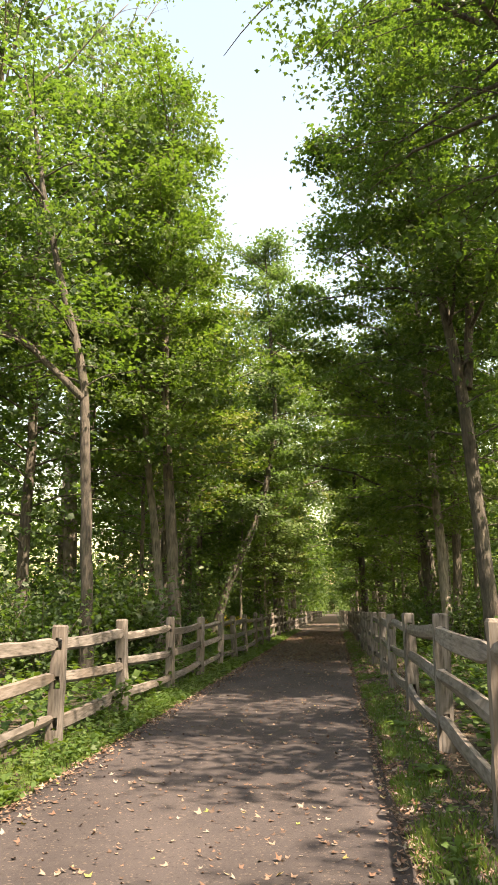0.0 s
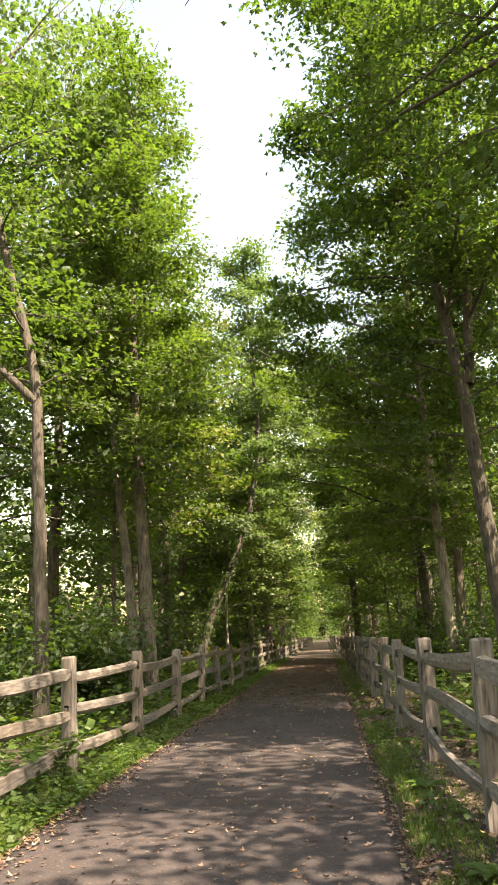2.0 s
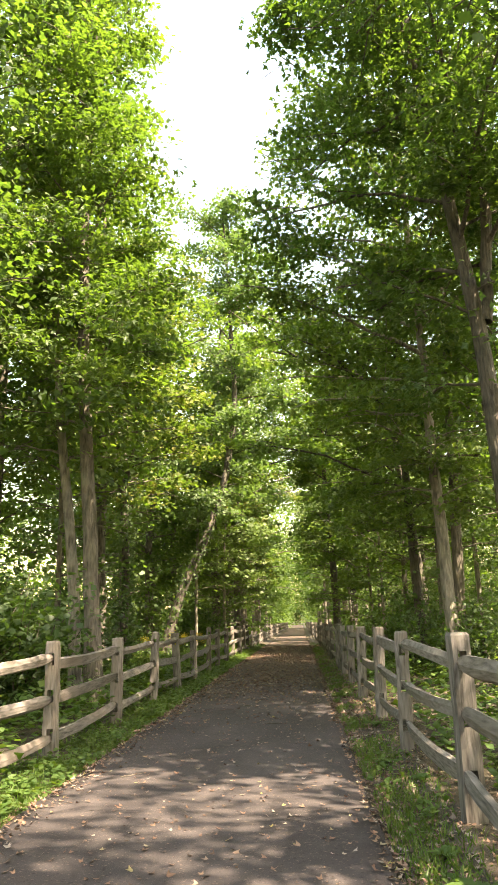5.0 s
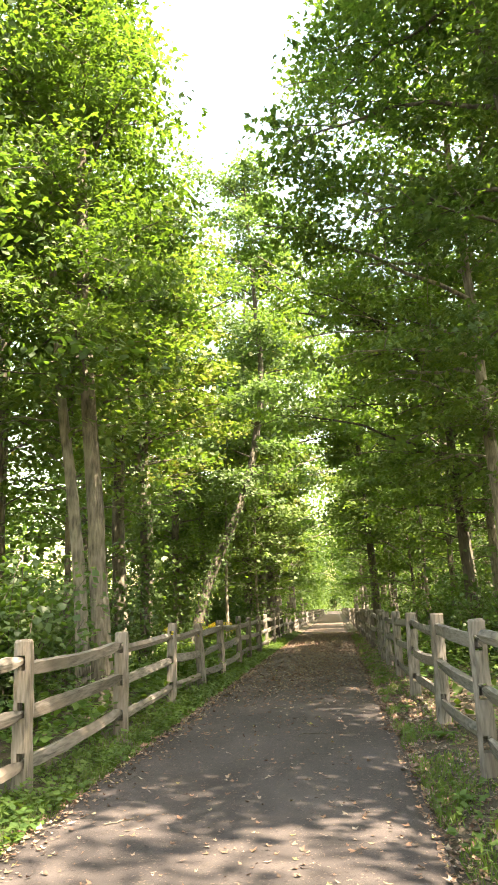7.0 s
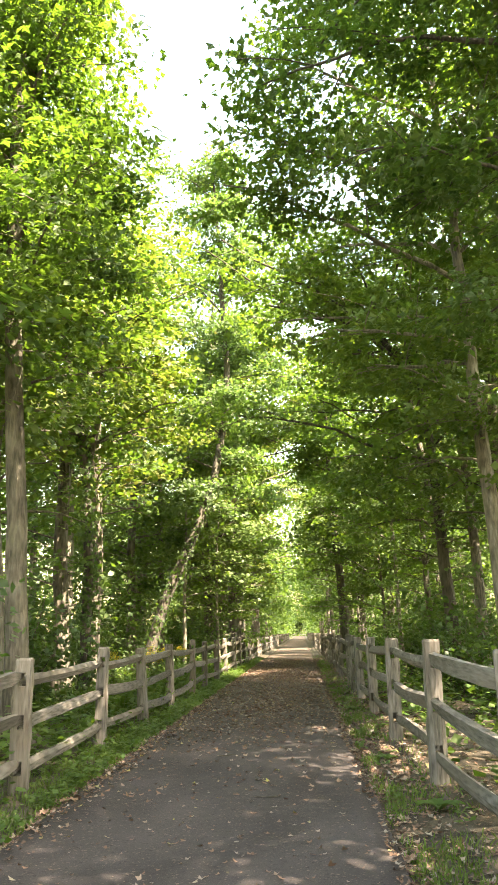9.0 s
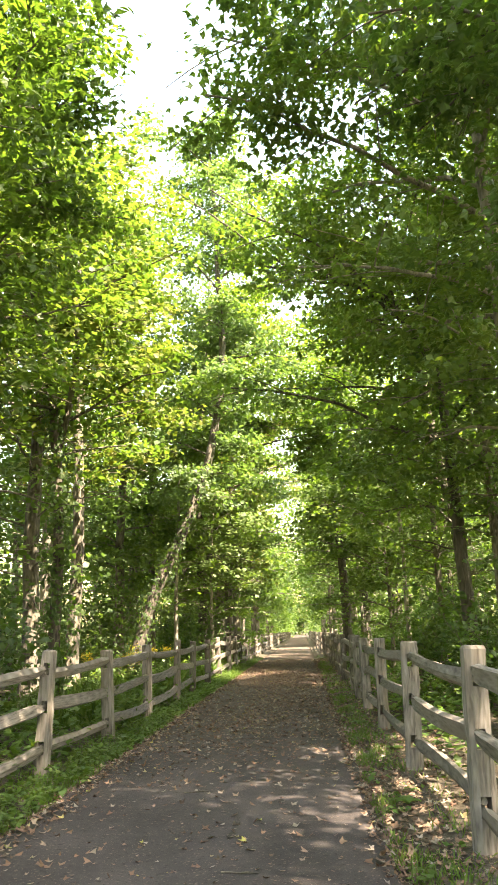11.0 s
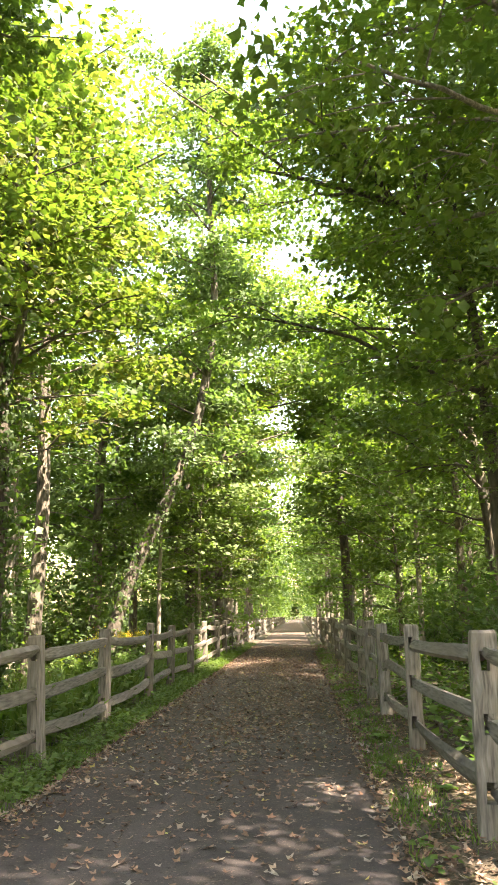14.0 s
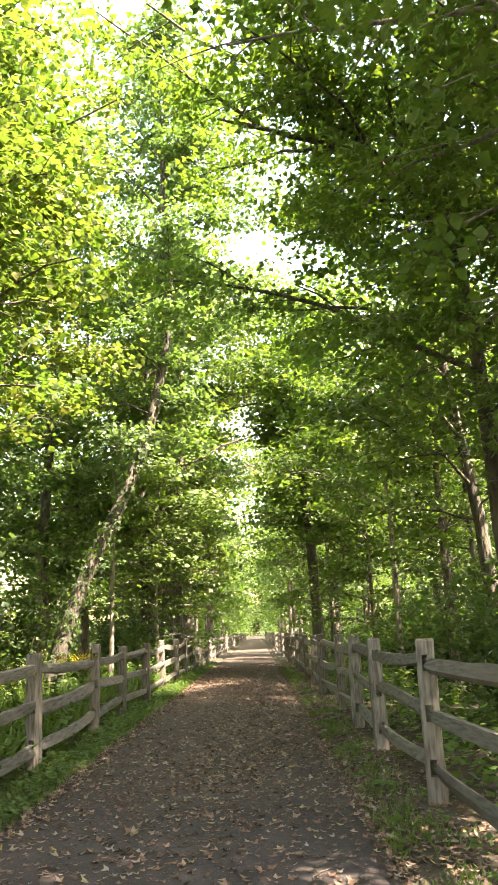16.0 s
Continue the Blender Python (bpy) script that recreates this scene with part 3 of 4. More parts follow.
    tree([(3.62, 18.3, 0), (3.55, 18.3, 1.3), (3.48, 18.3, 4), (3.4, 18.3, 6.2), (3.2, 18.3, 7.9), (2.95, 18.3, 9.8), (2.6, 18.3, 12), (2.4, 18.4, 17.2)], 0.18, 5.0, 3.6, 42000, 0.112, LEAF_DARK_SHADED, BARK_DARK,
         "big forked maple with shade-darkened green leaves beside the fence", 31, limbs=56, lean=(-0.2, -0.15), stems=([(3.4, 18.3, 6.6), (3.55, 18.3, 8.5), (3.7, 18.3, 11), (4.2, 18.4, 18.5)],))
    tree([(4.3, 11.6, 0), (4.2, 11.6, 4), (4.0, 11.6, 9), (3.7, 11.6, 14)], 0.17, 8.4, 3.6, 24000, 0.085, LEAF_DARK_SHADED, BARK_DARK, "tall maple with shade-darkened green leaves hanging over the fence", 30, limbs=40, lean=(-0.25, 0.1))
    tree([(3.15, 22.6, 0), (3.08, 22.6, 2.2), (3.0, 22.6, 4.2), (2.95, 22.6, 6.5), (2.85, 22.6, 9), (2.7, 22.6, 14.5)], 0.14, 3.8, 3.4, 22000, 0.105, LEAF_MAPLE, BARK_PALE, "slender pale-barked maple beside the fence", 32, limbs=34, lean=(-0.3, 0))
    tree([(3.9, 25.6, 0), (4.0, 25.6, 5.0), (4.05, 25.6, 9), (4.4, 25.6, 14.5)], 0.15, 3.0, 2.9, 14000, 0.115, LEAF_MAPLE, BARK, SHADE, 33, limbs=34, lean=(-0.25, 0))
    tree([(3.42, 28.5, 0), (3.34, 28.5, 2.8), (3.25, 28.5, 5.6), (3.15, 28.5, 6.9), (3.02, 28.5, 7.9), (2.95, 28.5, 9.8), (3.2, 28.5, 12.5)], 0.15, 3.4, 3.2, 18000, 0.105, LEAF_MAPLE, BARK_DARK,
         "leaning maple arching over the trail", 34, arching=True, limbs=38, lean=(-0.35, -0.05), stems=([(3.05, 28.5, 7.4), (2.1, 28.4, 9.0), (0.6, 28.3, 9.5), (-0.8, 28.2, 9.8)],))
    tree([(4.1, 31.5, 0), (3.9, 31.5, 3.3), (3.3, 31.5, 8.2), (3.0, 31.4, 10), (2.9, 31.3, 11.5)], 0.14, 3.0, 2.9, 12000, 0.125, LEAF_MAPLE, BARK_DARK, "leaning maple arching over the trail", 35, KITE, arching=True, lean=(-0.4, 0))
    tree([(5.3, 41.5, 0), (5.35, 41.5, 5), (5.2, 41.5, 11)], 0.16, 2.4, 3.2, 12000, 0.165, LEAF_MAPLE, BARK_DARK, SHADE, 36, KITE, lean=(-0.3, 0))
    tree([(1.75, 44.7, 0), (1.6, 44.7, 3.9), (1.4, 44.7, 6.7), (1.3, 44.7, 13.8)], 0.2, 3.6, 3.0, 16000, 0.16, LEAF_MAPLE, BARK_DARK, "dark-barked maple hard against the fence", 37, KITE, lean=(-0.15, -0.1))
    tree([(2.95, 51, 0), (2.9, 51, 4.4), (2.6, 51, 16)], 0.24, 3.0, 3.1, 14000, 0.175, LEAF_MAPLE, BARK_DARK, SHADE, 38, KITE, lean=(-0.3, 0))
    tree([(3.3, 64, 0), (3.25, 64, 4.4), (3.0, 64, 13)], 0.24, 2.5, 3.6, 12000, 0.2, LEAF_MAPLE, BARK, BRIGHT, 39, KITE, lean=(-0.3, 0))
    tree([(-9.4, 27, 0), (-9.5, 27, 6), (-9.6, 27, 12), (-9.0, 27, 18), (-8.6, 27, 24)], 0.27, 9.5, 4.8, 15120, 0.147, LEAF_PALE, BARK_PALE, "tall pale-barked tree with airy grey-green leaves", 40, KITE, limbs=44, rise=0.8, lean=(0.2, 0))
    tree([(-8.8, 18.5, 0), (-8.7, 18.5, 6), (-9.2, 18.5, 12), (-9.0, 18.5, 20)], 0.24, 7.5, 4.0, 11087, 0.147, LEAF_PALE, BARK_PALE, "tall pale-barked tree with airy grey-green leaves", 41, KITE, limbs=36, rise=0.8)
    for k, (x, y, h, lx) in enumerate([(4.5, 22.4, 12, -0.5), (4.9, 27.2, 11, -0.6), (4.6, 34.5, 10, -0.4), (3.3, 37.5, 11, -0.5), (-6.0, 23.6, 10, 0.3), (-5.0, 41.5, 11, 0.5), (-4.3, 51.0, 11, 0.6), (-3.8, 43.6, 6.5, 0.1), (-4.1, 47.2, 6.0, 0.2), (-3.9, 54.5, 7.0, 0.2), (3.0, 40.4, 6.0, -0.2), (2.6, 47.8, 6.5, -0.2)]):
        tree([(x, y, 0), (x + 0.1 * lx, y, h * 0.35), (x + 0.5 * lx, y + 0.1, h * 0.7), (x + 1.2 * lx, y, h)], 0.065, 0.3 * h - 0.6, 2.1, 4200, 0.125, LEAF_MAPLE, BARK_PALE if k % 2 else BARK,
             "slim young maple reaching for light behind the fence", 140 + k, KITE, limbs=20, lean=(-0.3 if x > 0 else 0.3, 0))
    # the wood behind, and unseen trees added for shade: a few kinds, repeated
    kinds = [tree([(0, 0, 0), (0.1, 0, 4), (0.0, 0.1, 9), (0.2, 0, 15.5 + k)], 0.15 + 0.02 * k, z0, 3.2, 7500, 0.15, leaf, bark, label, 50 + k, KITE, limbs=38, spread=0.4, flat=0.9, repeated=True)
             for k, (z0, leaf, bark, label) in enumerate([(2.6, LEAF_DARK_SHADED, BARK_DARK, "maple standing in the wood behind the fence, some unseen for shade"), (4.2, LEAF_MAPLE, BARK, "tall maple standing in the wood behind the fence, some unseen for shade"),
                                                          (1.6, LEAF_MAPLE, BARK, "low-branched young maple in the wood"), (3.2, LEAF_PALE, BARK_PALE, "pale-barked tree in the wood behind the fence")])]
    rng = np.random.default_rng(77)
    spots = []
    for y in np.arange(19, 76, 5.2):
        spots += [(-8.0, y, 2)]
    for y in np.arange(26, 76, 5.2):
        spots += [(7.4, y, 2)]
    for y in np.arange(20, 70, 8.0):
        spots += [(-13.0, y, 1)]
    for y in (52, 66, 80):
        spots += [(-5.4, y, 1), (5.0, y + 4, 1)]
    # unseen trees behind the start, added to shade it
    for y in (-10, -4):
        spots += [(7.4, y + 1, 0), (-8.2, y, 1)]
    # the first four stand out of view, added to dapple the trail
    spots += [(6.6, 3.4, 0), (6.9, 8.4, 0), (7.0, 13.6, 1), (7.0, 19.5, 0)] + [(5.6 + 0.5 * (i % 3), y, 2) for i, y in enumerate((24.5, 27.0, 30.0, 33.0, 36.5, 40.0, 44.0, 48.0, 53.0))]
    fresh = list(kinds)
    for x, y, k in spots:
        x, y = x + rng.normal(0, 0.9), y + rng.normal(0, 1.1)
        k = (k + int(rng.integers(0, 3)) * int(rng.random() < 0.4)) % 4
        s = rng.uniform(0.82, 1.08) * (0.62 if x > 0 and 23 < y < 36 else 0.68 if x > 0 and 36 <= y < 80 else 1.0)
        m = Matrix.Translation((x, y, -0.05)) @ Matrix.Rotation(rng.random() * 6.283, 4, "Z")
        if kinds[k] in fresh:
            fresh.remove(kinds[k])
            kinds[k].matrix_basis = m
        else:
            copy_thing(kinds[k], m @ Matrix.Diagonal((s, s, s * rng.uniform(0.9, 1.1), 1)))
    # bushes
    bush = [shrub(0, 0, 2.3, 1.2, 1900, 0.10, LEAF_DARK_SHADED, "dense dark green bush behind the fence", 90), shrub(0, 0, 1.5, 1.0, 1100, 0.10, LEAF_WEED, "low bright green bush behind the fence", 91),
            shrub(0, 0, 3.4, 1.5, 2600, 0.11, LEAF_DARK_SHADED, "tall leafy bush behind the fence", 92)]
    fresh = list(bush)
    spots = [(sx * 1.0, y) for y in np.arange(4, 66, 1.25) for sx in (-1, 1)]
    for i, (sx, y) in enumerate(spots):
        x = (-4.5 - abs(rng.normal(0, 2.2))) if sx < 0 else (2.9 + abs(rng.normal(0, 2.4)))
        k = int(rng.integers(0, 3))
        if sx < 0 and y < 12:
            k, x = 0, x - 2.0
        if sx < 0 and 25.5 < y < 37 and x > -7.0:
            x -= 3.2
        if k == 2:
            x += 1.5 * sx
        m = Matrix.Translation((x, y + rng.normal(0, 0.6), -0.06)) @ Matrix.Rotation(rng.random() * 6.283, 4, "Z")
        if bush[k] in fresh:
            fresh.remove(bush[k])
            bush[k].matrix_basis = m
        else:
            s = rng.uniform(0.75, 1.2)
            copy_thing(bush[k], m @ Matrix.Diagonal((s, s, s, 1)))


build_trees()


# ---- far woods, undergrowth, grass, litter ----
def far_woods():
    rng = np.random.default_rng(5)
    c, s = [], []

    def clump(x, y, z, rx, rz, n, size):
        p = rng.normal(0, 0.55, (n, 3)) * [rx, rx, rz] + [x, y, z]
        p[:, 2] = np.maximum(p[:, 2], 0.2)
        c.append(p)
        s.append(np.full(n, size))
    for y in np.arange(84, 185, 5.0):
        for sx in (-1, 1):
            x = -1.05 + sx * rng.uniform(4.6, 6.2)
            for _ in range(7):
                clump(x + rng.normal(0, 1.3) - sx * 0.6, y + rng.normal(0, 2), rng.uniform(3.5, 15), 2.4, 1.6, 170, 0.42)
            clump(x + sx * 1.2, y, 1.2, 1.8, 1.4, 170, 0.36)
            for _ in range(6):
                clump(x + sx * rng.uniform(4, 14), y + rng.normal(0, 2), rng.uniform(1, 14), 3.0, 2.2, 110, 0.62)
    for _ in range(46):
        clump(rng.uniform(-16, 14), 325 + rng.normal(0, 3), rng.uniform(1, 17), 3.2, 2.4, 120, 0.9)
    for _ in range(24):
        clump(rng.uniform(-6, 5), 322 + rng.normal(0, 3), rng.uniform(0.5, 8), 2.0, 1.6, 130, 0.6)
    for y in np.arange(190, 320, 9.0):
        for sx in (-1, 1):
            for _ in range(7):
                clump(-1.05 + sx * rng.uniform(3.6, 8), y, rng.uniform(0.8, 16), 2.4, 2.2, 90, 0.6)
    for y in np.arange(66, 90, 3.0):
        for sx in (-1, 1):
            clump(-1.05 + sx * rng.uniform(1.2, 3.6), y, rng.uniform(7, 17), 1.8, 1.6, 170, 0.26)
    for y in np.arange(86, 190, 3.0):
        clump(-1.05 + rng.normal(0, 1.5), y, rng.uniform(5, 19), 2.4, 1.8, 150, 0.34)
    for y in np.arange(6, 90, 8.0):
        for _ in range(6):
            clump(46 + rng.normal(0, 4), y + rng.normal(0, 2), rng.uniform(1, 9), 2.8, 2.2, 80, 0.55)
        for _ in range(4):
            clump(-40 + rng.normal(0, 4), y + rng.normal(0, 2), rng.uniform(1, 13), 2.8, 2.0, 110, 0.55)
    for y in np.arange(4, 84, 2.6):
        for sx in (-1, 1):
            for _ in range(3):
                clump(-1 + sx * rng.uniform(20, 32), y + rng.normal(0, 1.5), rng.uniform(0.6, 11 if sx < 0 else 5), 2.6, 1.8, 100, 0.50)
    for y in np.arange(9, 84, 2.6):
        for _ in range(6):
            clump(rng.uniform(-19, -9.5), y + rng.normal(0, 1.0), rng.uniform(0.4, 10), 1.8, 1.5, 150, 0.27)
        clump(rng.uniform(9, 16), y + rng.normal(0, 1.0), rng.uniform(0.4, 6), 1.8, 1.5, 120, 0.30)
    # unseen clumps behind the start, added to close off the low sky
    for _ in range(60):
        clump(rng.uniform(-25, 25), -22 + rng.normal(0, 2), rng.uniform(1, 15), 3.0, 2.2, 110, 0.62)
    p, z = np.concatenate(c), np.concatenate(s)
    n = len(p)
    v, f = leaves(p, rng.normal(0, 1, (n, 3)) * [1, 1, 0.4], np.array([0, 0, 1.0]) + rng.normal(0, 0.5, (n, 3)), z * rng.uniform(0.6, 1.2, n), KITE)
    thing = tagged(new("far_woods", mesh_from("far_woods", v, f, LEAF_MAPLE)), "distant sunlit woods on both sides of the trail", "woods", kind="stuff")
    lines = []
    for y in np.arange(84, 192, 3.4):
        for sx in (-1, 1):
            x = -1.05 + sx * rng.uniform(3.9, 11)
            u = np.linspace(0, 1, 5)
            lines.append((np.stack([x + rng.normal(0, 0.4) * u, y + 0 * u, 15 * u - 0.2], -1), 0.2 * (1 - u) + 0.04))
    v, f = tubes(lines, 6)
    child("trunks", mesh_from("trunks", v, f, BARK, True), thing)


far_woods()


def scatter(name, label, category, mat, shape, n, place, seed):
    rng = np.random.default_rng(seed)
    c, tip, nor, size = place(rng, n)
    v, f = leaves(c, tip, nor, size, shape)
    return tagged(new(name, mesh_from(name, v, f, mat)), label, category, kind="stuff")


def heights(x, y):
    return np.array([ground_height(a, b) for a, b in zip(x, y)])


def grass_place(rng, n):
    y = 2 + 46 * rng.random(n) ** 1.5
    left = rng.random(n) < 0.56
    x = np.where(left, EDGE_L - 0.04 - np.abs(rng.normal(0, 0.36, n)), EDGE_R + 0.04 + np.abs(rng.normal(0.12, 0.26, n)))
    clump = np.array([noise.noise((a * 2.2, b * 1.3, 4.0)) for a, b in zip(x, y)])
    keep = clump + rng.normal(0, 0.15, n) > np.where(left, -0.32, np.where(y > 18, 0.06, -0.12))
    x, y, left = x[keep], y[keep], left[keep]
    n = len(x)
    c = np.stack([x, y, heights(x, y) - 0.01], -1)
    tip = np.array([0, 0, 1.0]) + rng.normal(0, 0.42, (n, 3)) * [1, 1, 0.2]
    nor = rng.normal(0, 1, (n, 3)) * [1, 1, 0.1]
    return c, tip, nor, rng.uniform(0.035, 0.10, n)


def weed_place(rng, n):
    """Low plants: rosettes of leaves on the verge and a thicker growth beyond the fences."""
    m = n // 12
    y = 2 + 55 * rng.random(m) ** 1.4
    pick = rng.random(m)
    x = np.where(pick < 0.30, EDGE_L - 0.05 - np.abs(rng.normal(0.15, 0.28, m)), np.where(pick < 0.66, FENCE_L - np.abs(rng.normal(0, 3.2, m)), np.where(pick < 0.685, EDGE_R + 0.1 + np.abs(rng.normal(0.1, 0.3, m)), FENCE_R + 0.15 + np.abs(rng.normal(0, 3.2, m)))))
    beyond = (x < FENCE_L - 0.05) | (x > FENCE_R + 0.25)
    tall = np.where(beyond, rng.uniform(0.12, 0.75, m), rng.uniform(0.03, 0.16, m))
    g = heights(x, y)
    k = np.repeat(np.arange(m), 12)
    u = np.tile(np.linspace(0.15, 1, 12), m)
    a = rng.random(12 * m) * 6.283
    o = np.stack([np.cos(a), np.sin(a), np.zeros(12 * m)], -1)
    wide = np.where(beyond, 0.10, 0.05)[k]
    c = np.stack([x[k], y[k], g[k] + tall[k] * u], -1) + o * (wide * rng.uniform(0.2, 1.6, 12 * m))[:, None]
    return c, o + [0, 0, 0.15] + rng.normal(0, 0.25, (12 * m, 3)), np.array([0, 0, 1.0]) + rng.normal(0, 0.35, (12 * m, 3)), np.where(beyond[k], rng.uniform(0.06, 0.13, 12 * m), rng.uniform(0.03, 0.07, 12 * m))


def litter_place(rng, n):
    y = 1.5 + 52 * rng.random(n) ** 1.25
    pick = rng.random(n)
    width = EDGE_R - EDGE_L
    mid = EDGE_L + width * rng.random(n)
    drift = -0.95 + 0.45 * np.sin(y * 0.25) + rng.normal(0, 0.55, n)
    late = np.clip((y - 19.5) / 6, 0, 1)
    on = np.where(rng.random(n) < 0.55 * late, drift, mid)
    edge_l = EDGE_L + np.abs(rng.normal(0, 0.16, n)) - 0.10
    edge_r = EDGE_R - 0.06 + np.abs(rng.normal(0, 0.3, n))
    x = np.where(pick < 0.50, on, np.where(pick < 0.62, edge_l, np.where(pick < 0.85, edge_r, FENCE_R - 0.3 + np.abs(rng.normal(0, 0.7, n)))))
    thin = rng.random(n) < np.where(pick < 0.50, 0.12 + 0.88 * late, 0.8)
    x, y = x[thin], y[thin]
    n = len(x)
    inside = (x > EDGE_L + 0.03) & (x < EDGE_R - 0.03)
    c = np.stack([x, y, np.where(inside, 0.016, np.maximum(heights(x, y), -0.02) + 0.012)], -1)
    return c, rng.normal(0, 1, (n, 3)) * [1, 1, 0.12], np.array([0, 0, 1.0]) + rng.normal(0, 0.28, (n, 3)), (0.022 + 0.038 * rng.random(n) ** 1.6) * np.where(y > 17, 1.25, 1.0)


def meadow_place(rng, n):
    """Tall grass and stalks in the sunny opening behind the fence."""
    y, x = rng.uniform(25, 38, n), FENCE_L - 0.15 - np.abs(rng.normal(0, 1.3, n))
    c = np.stack([x, y, heights(x, y) - 0.02], -1)
    return c, np.array([0, 0, 1.0]) + rng.normal(0, 0.22, (n, 3)) * [1, 1, 0.1], rng.normal(0, 1, (n, 3)) * [1, 1, 0.1], rng.uniform(0.18, 0.62, n)


def rosette(name, label, seed, count, length, mat, rise):
    """A broad-leaved weed: long leaves that spring from one root."""
    rng = np.random.default_rng(seed)
    thing = tagged(new(name), label, "plant", "weeds on the verge")
    for i in range(count):
        a = i * 2.4 + rng.normal(0, 0.2)
        ln, w = length * rng.uniform(0.7, 1.1), 0.17 * length
        u = np.linspace(0, 1, 6)
        d = np.array([math.cos(a), math.sin(a), 0])
        sd = np.array([-math.sin(a), math.cos(a), 0])
        mid = ln * (u[:, None] * d * 0.85 + (rise * u - 0.55 * u ** 2)[:, None] * np.array([0, 0, 1])) + [0, 0, 0.01]
        wid = w * np.sin(np.pi * np.clip(u * 0.92 + 0.06, 0, 1)) ** 0.8
        v = np.concatenate([mid - sd * wid[:, None] + [0, 0, 0.012], mid, mid + sd * wid[:, None] + [0, 0, 0.012]])
        f = [(r * 6 + k, r * 6 + k + 1, (r + 1) * 6 + k + 1, (r + 1) * 6 + k) for r in range(2) for k in range(5)]
        child("leaf", mesh_from("leaf", v, f, mat, True), thing)
    return thing


def stalk_plant(name, label, category, seed, h, stalks, leaf_n, leaf_size, leaf_mat, flower=None):
    """Upright stems with leaves up their length; flower: the material of a plume at the top."""
    rng = np.random.default_rng(seed)
    thing = tagged(new(name), label, category)
    for i in range(stalks):
        a, u = rng.random() * 6.283, np.linspace(0, 1, 6)
        p = u[:, None] ** 1.5 * np.array([math.cos(a), math.sin(a), 0]) * 0.16 * h + (u * h * rng.uniform(0.8, 1.05) - 0.04)[:, None] * np.array([0, 0, 1])
        v, f = tubes([(p, 0.006 * (1 - 0.6 * u) + 0.002)], 5)
        child("stalk", mesh_from("stalk", v, f, LEAF_WEED, True), thing)
        n = leaf_n
        t = rng.uniform(0.15, 1, n)
        c = np.stack([np.interp(t, u, p[:, k]) for k in range(3)], -1)
        aa = rng.random(n) * 6.283
        o = np.stack([np.cos(aa), np.sin(aa), 0.15 * np.ones(n)], -1)
        v, f = leaves(c, o, np.array([0, 0, 1.0]) + rng.normal(0, 0.3, (n, 3)), leaf_size * rng.uniform(0.7, 1.2, n), KITE)
        child("foliage", mesh_from("foliage", v, f, leaf_mat), thing)
        if flower:
            n = 80
            c = p[-1] + rng.normal(0, 1, (n, 3)) * [0.06, 0.06, 0.05] + [0, 0, 0.03]
            v, f = leaves(c, rng.normal(0, 1, (n, 3)), rng.normal(0, 1, (n, 3)), np.full(n, 0.022), KITE)
            tagged(child("flower_plume", mesh_from("flower_plume", v, f, flower), thing, "yellow flower plume"), kind="stuff")
    return thing


GOLD = island_material("goldenrod_yellow", [(0.0, (0.45, 0.32, 0.02)), (1.0, (0.60, 0.46, 0.05))])
rng = np.random.default_rng(303)
dock = rosette("broadleaf_weed", "broad-leaved green weed in the leaf litter by the fence", 71, 8, 0.24, LEAF_WEED, 0.75)
dock.matrix_basis = pose(0.72, 9.6, 0.02, 0, 0, 20)
for x, y in ((0.78, 6.9), (0.66, 10.4), (0.9, 12.6), (0.62, 13.5), (0.84, 16.2), (0.70, 18.7), (0.88, 21.6), (0.66, 24.4), (-2.72, 12.3), (-2.66, 17.9), (-2.78, 23.9)):
    copy_thing(dock, pose(x + rng.normal(0, 0.04), y, ground_height(x, y), 0, 0, rng.uniform(0, 360)) @ Matrix.Scale(rng.uniform(0.6, 1.15), 4))
sap = stalk_plant("sapling", "small bright green maple sapling at the fence's foot", "sapling", 72, 0.62, 2, 26, 0.11, LEAF_MAPLE)
sap.matrix_basis = pose(-2.92, 10.45, 0.02)
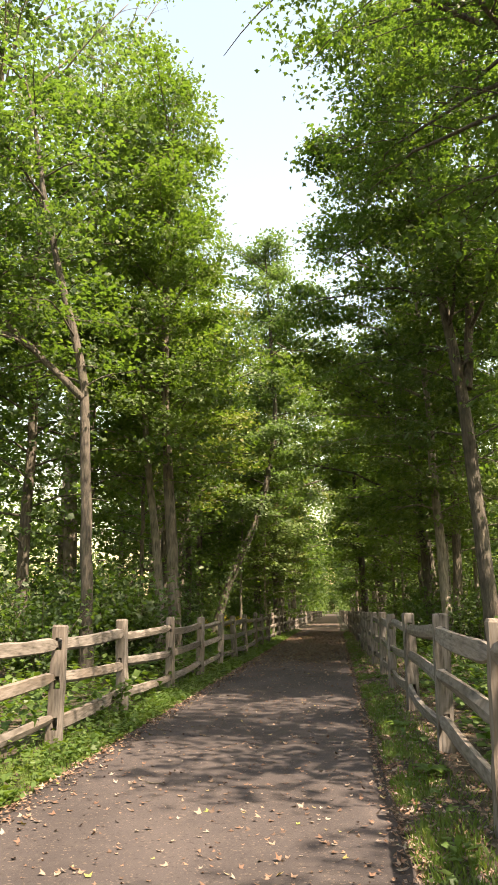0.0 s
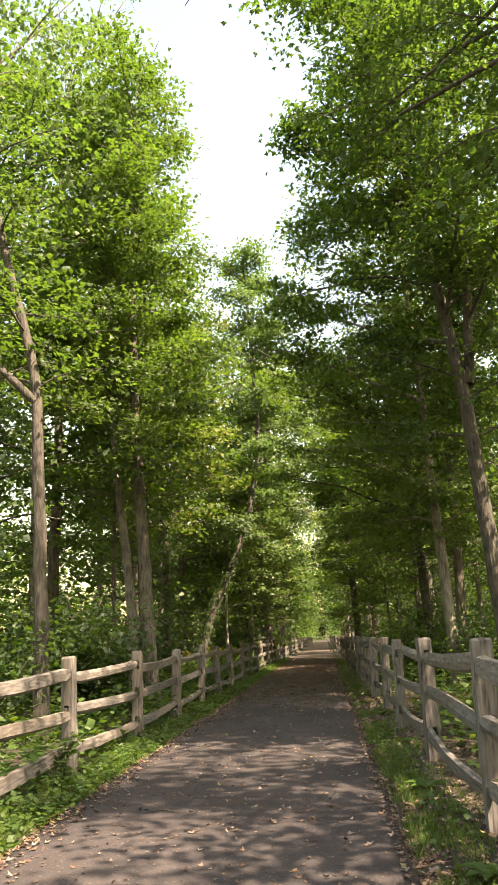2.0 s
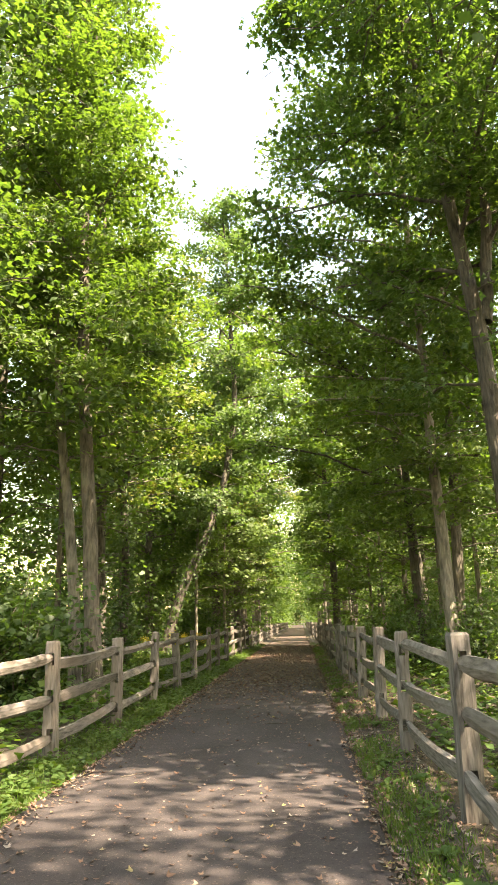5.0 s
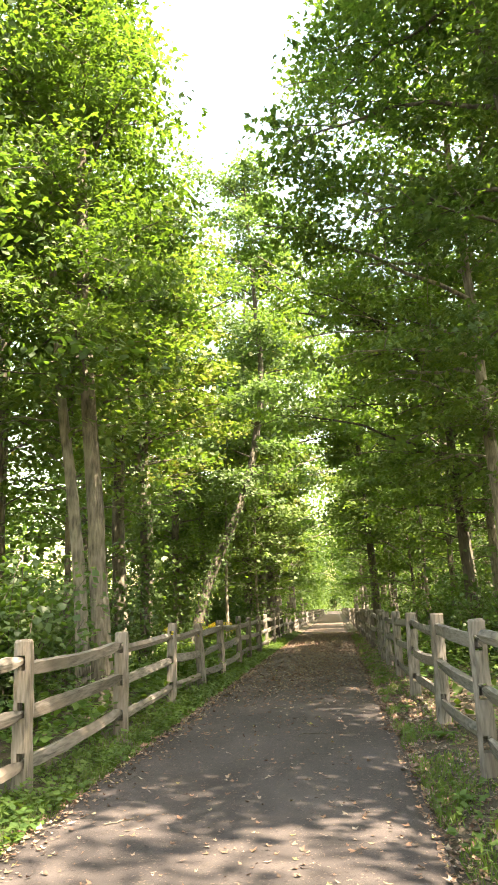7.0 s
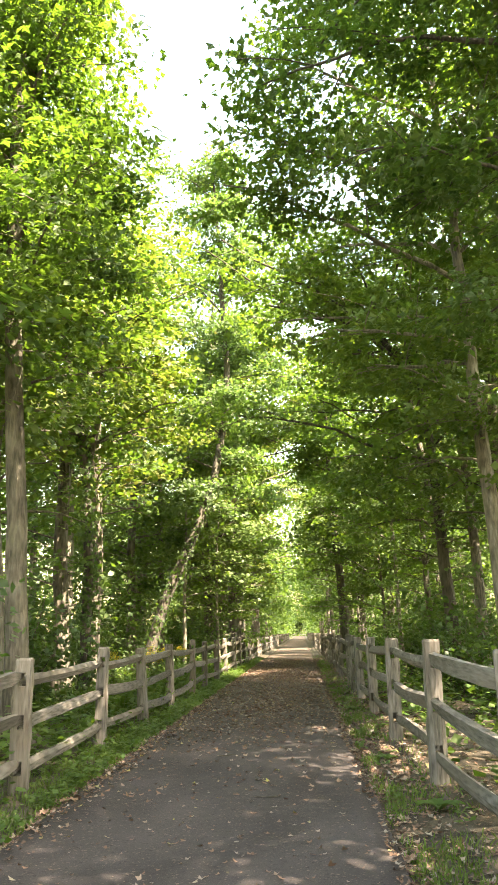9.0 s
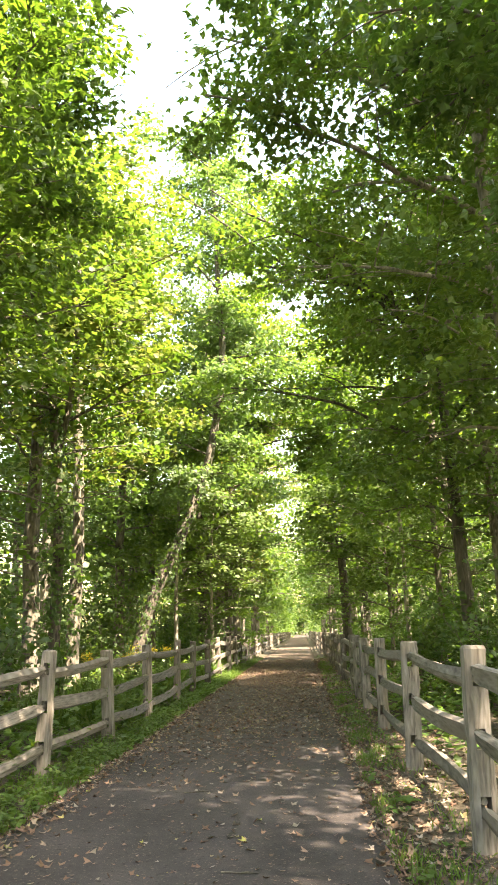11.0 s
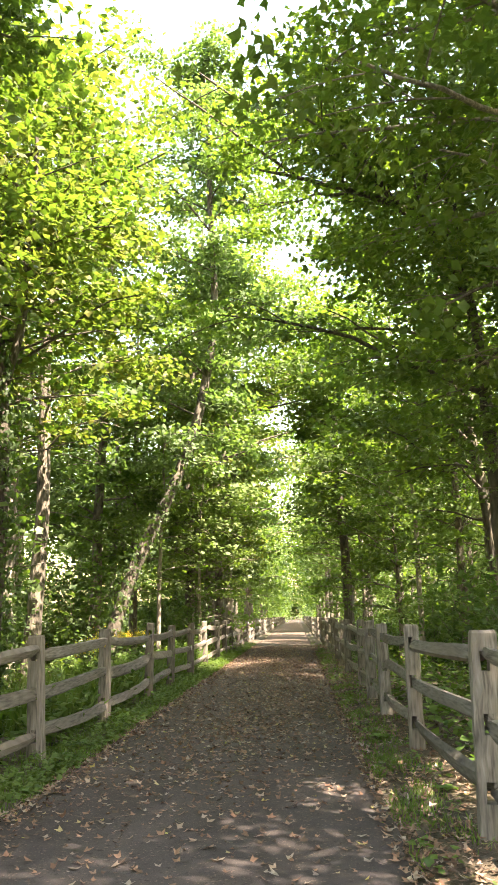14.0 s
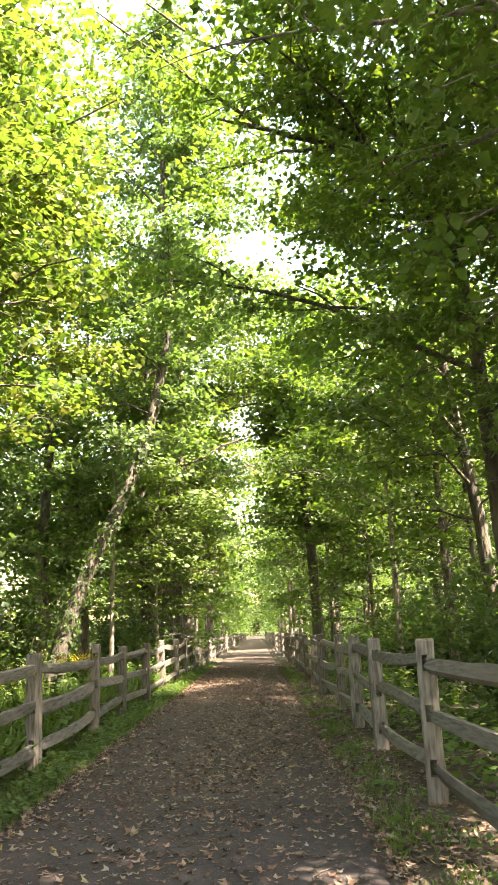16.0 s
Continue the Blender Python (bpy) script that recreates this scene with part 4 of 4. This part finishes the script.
copy_thing(sap, pose(1.5, 12.3, -0.02, 0, 0, 130) @ Matrix.Scale(0.7, 4))
copy_thing(sap, pose(-3.3, 19.2, -0.02, 0, 0, 40) @ Matrix.Scale(0.9, 4))
rod = tagged(stalk_plant("goldenrod", "goldenrod with yellow plumes behind the fence", "wild flower", 73, 1.15, 4, 34, 0.10, LEAF_WEED, GOLD), group="goldenrod behind the fence")
rod.matrix_basis = pose(-3.6, 27.6, -0.03)
for x, y in ((-3.9, 29.0), (-3.5, 30.8), (-4.3, 31.6), (-3.7, 33.4), (-4.4, 34.8), (-4.8, 28.4)):
    copy_thing(rod, pose(x, y, -0.04, 0, 0, rng.uniform(0, 360)) @ Matrix.Scale(rng.uniform(0.75, 1.1), 4))


def twig(x, y, seed):
    r = np.random.default_rng(seed)
    n = 6
    p = np.stack([np.linspace(-0.12, 0.12, n), np.cumsum(r.normal(0, 0.012, n)), np.full(n, 0.012)], -1)
    q = np.stack([np.linspace(0.0, 0.07, 4), np.linspace(p[3, 1], p[3, 1] + 0.06, 4), np.full(4, 0.012)], -1)
    v, f = tubes([(p, np.linspace(0.006, 0.003, n)), (q, np.linspace(0.004, 0.002, 4))], 5)
    thing = tagged(new("twig", mesh_from("twig", v, f, BARK, True)), "thin brown fallen twig on the asphalt", "twig", "twigs on the trail")
    thing.matrix_basis = pose(x, y, 0.008, 0, 0, r.uniform(0, 360))


for k, (x, y) in enumerate(((-1.55, 6.6), (-0.3, 9.3), (-1.9, 13.2), (-0.6, 16.9), (-1.2, 19.4), (-0.1, 22.0), (-1.7, 24.6), (0.62, 8.8), (0.7, 19.9))):
    twig(x, y, 400 + k)
scatter("meadow_grass", "tall sunlit yellow-green grass behind the fence", "grass", BLADE, BLADES, 5000, meadow_place, 64)
scatter("grass", "green grass on the verges of the trail", "grass", BLADE, BLADES, 75000, grass_place, 61)
scatter("undergrowth", "leafy green weeds and low plants beyond the fences", "plants", LEAF_WEED, KITE, 66000, weed_place, 62)
scatter("fallen_leaves", "dry brown and tan fallen leaves", "leaves", LITTER, CURL, 84000, litter_place, 63)
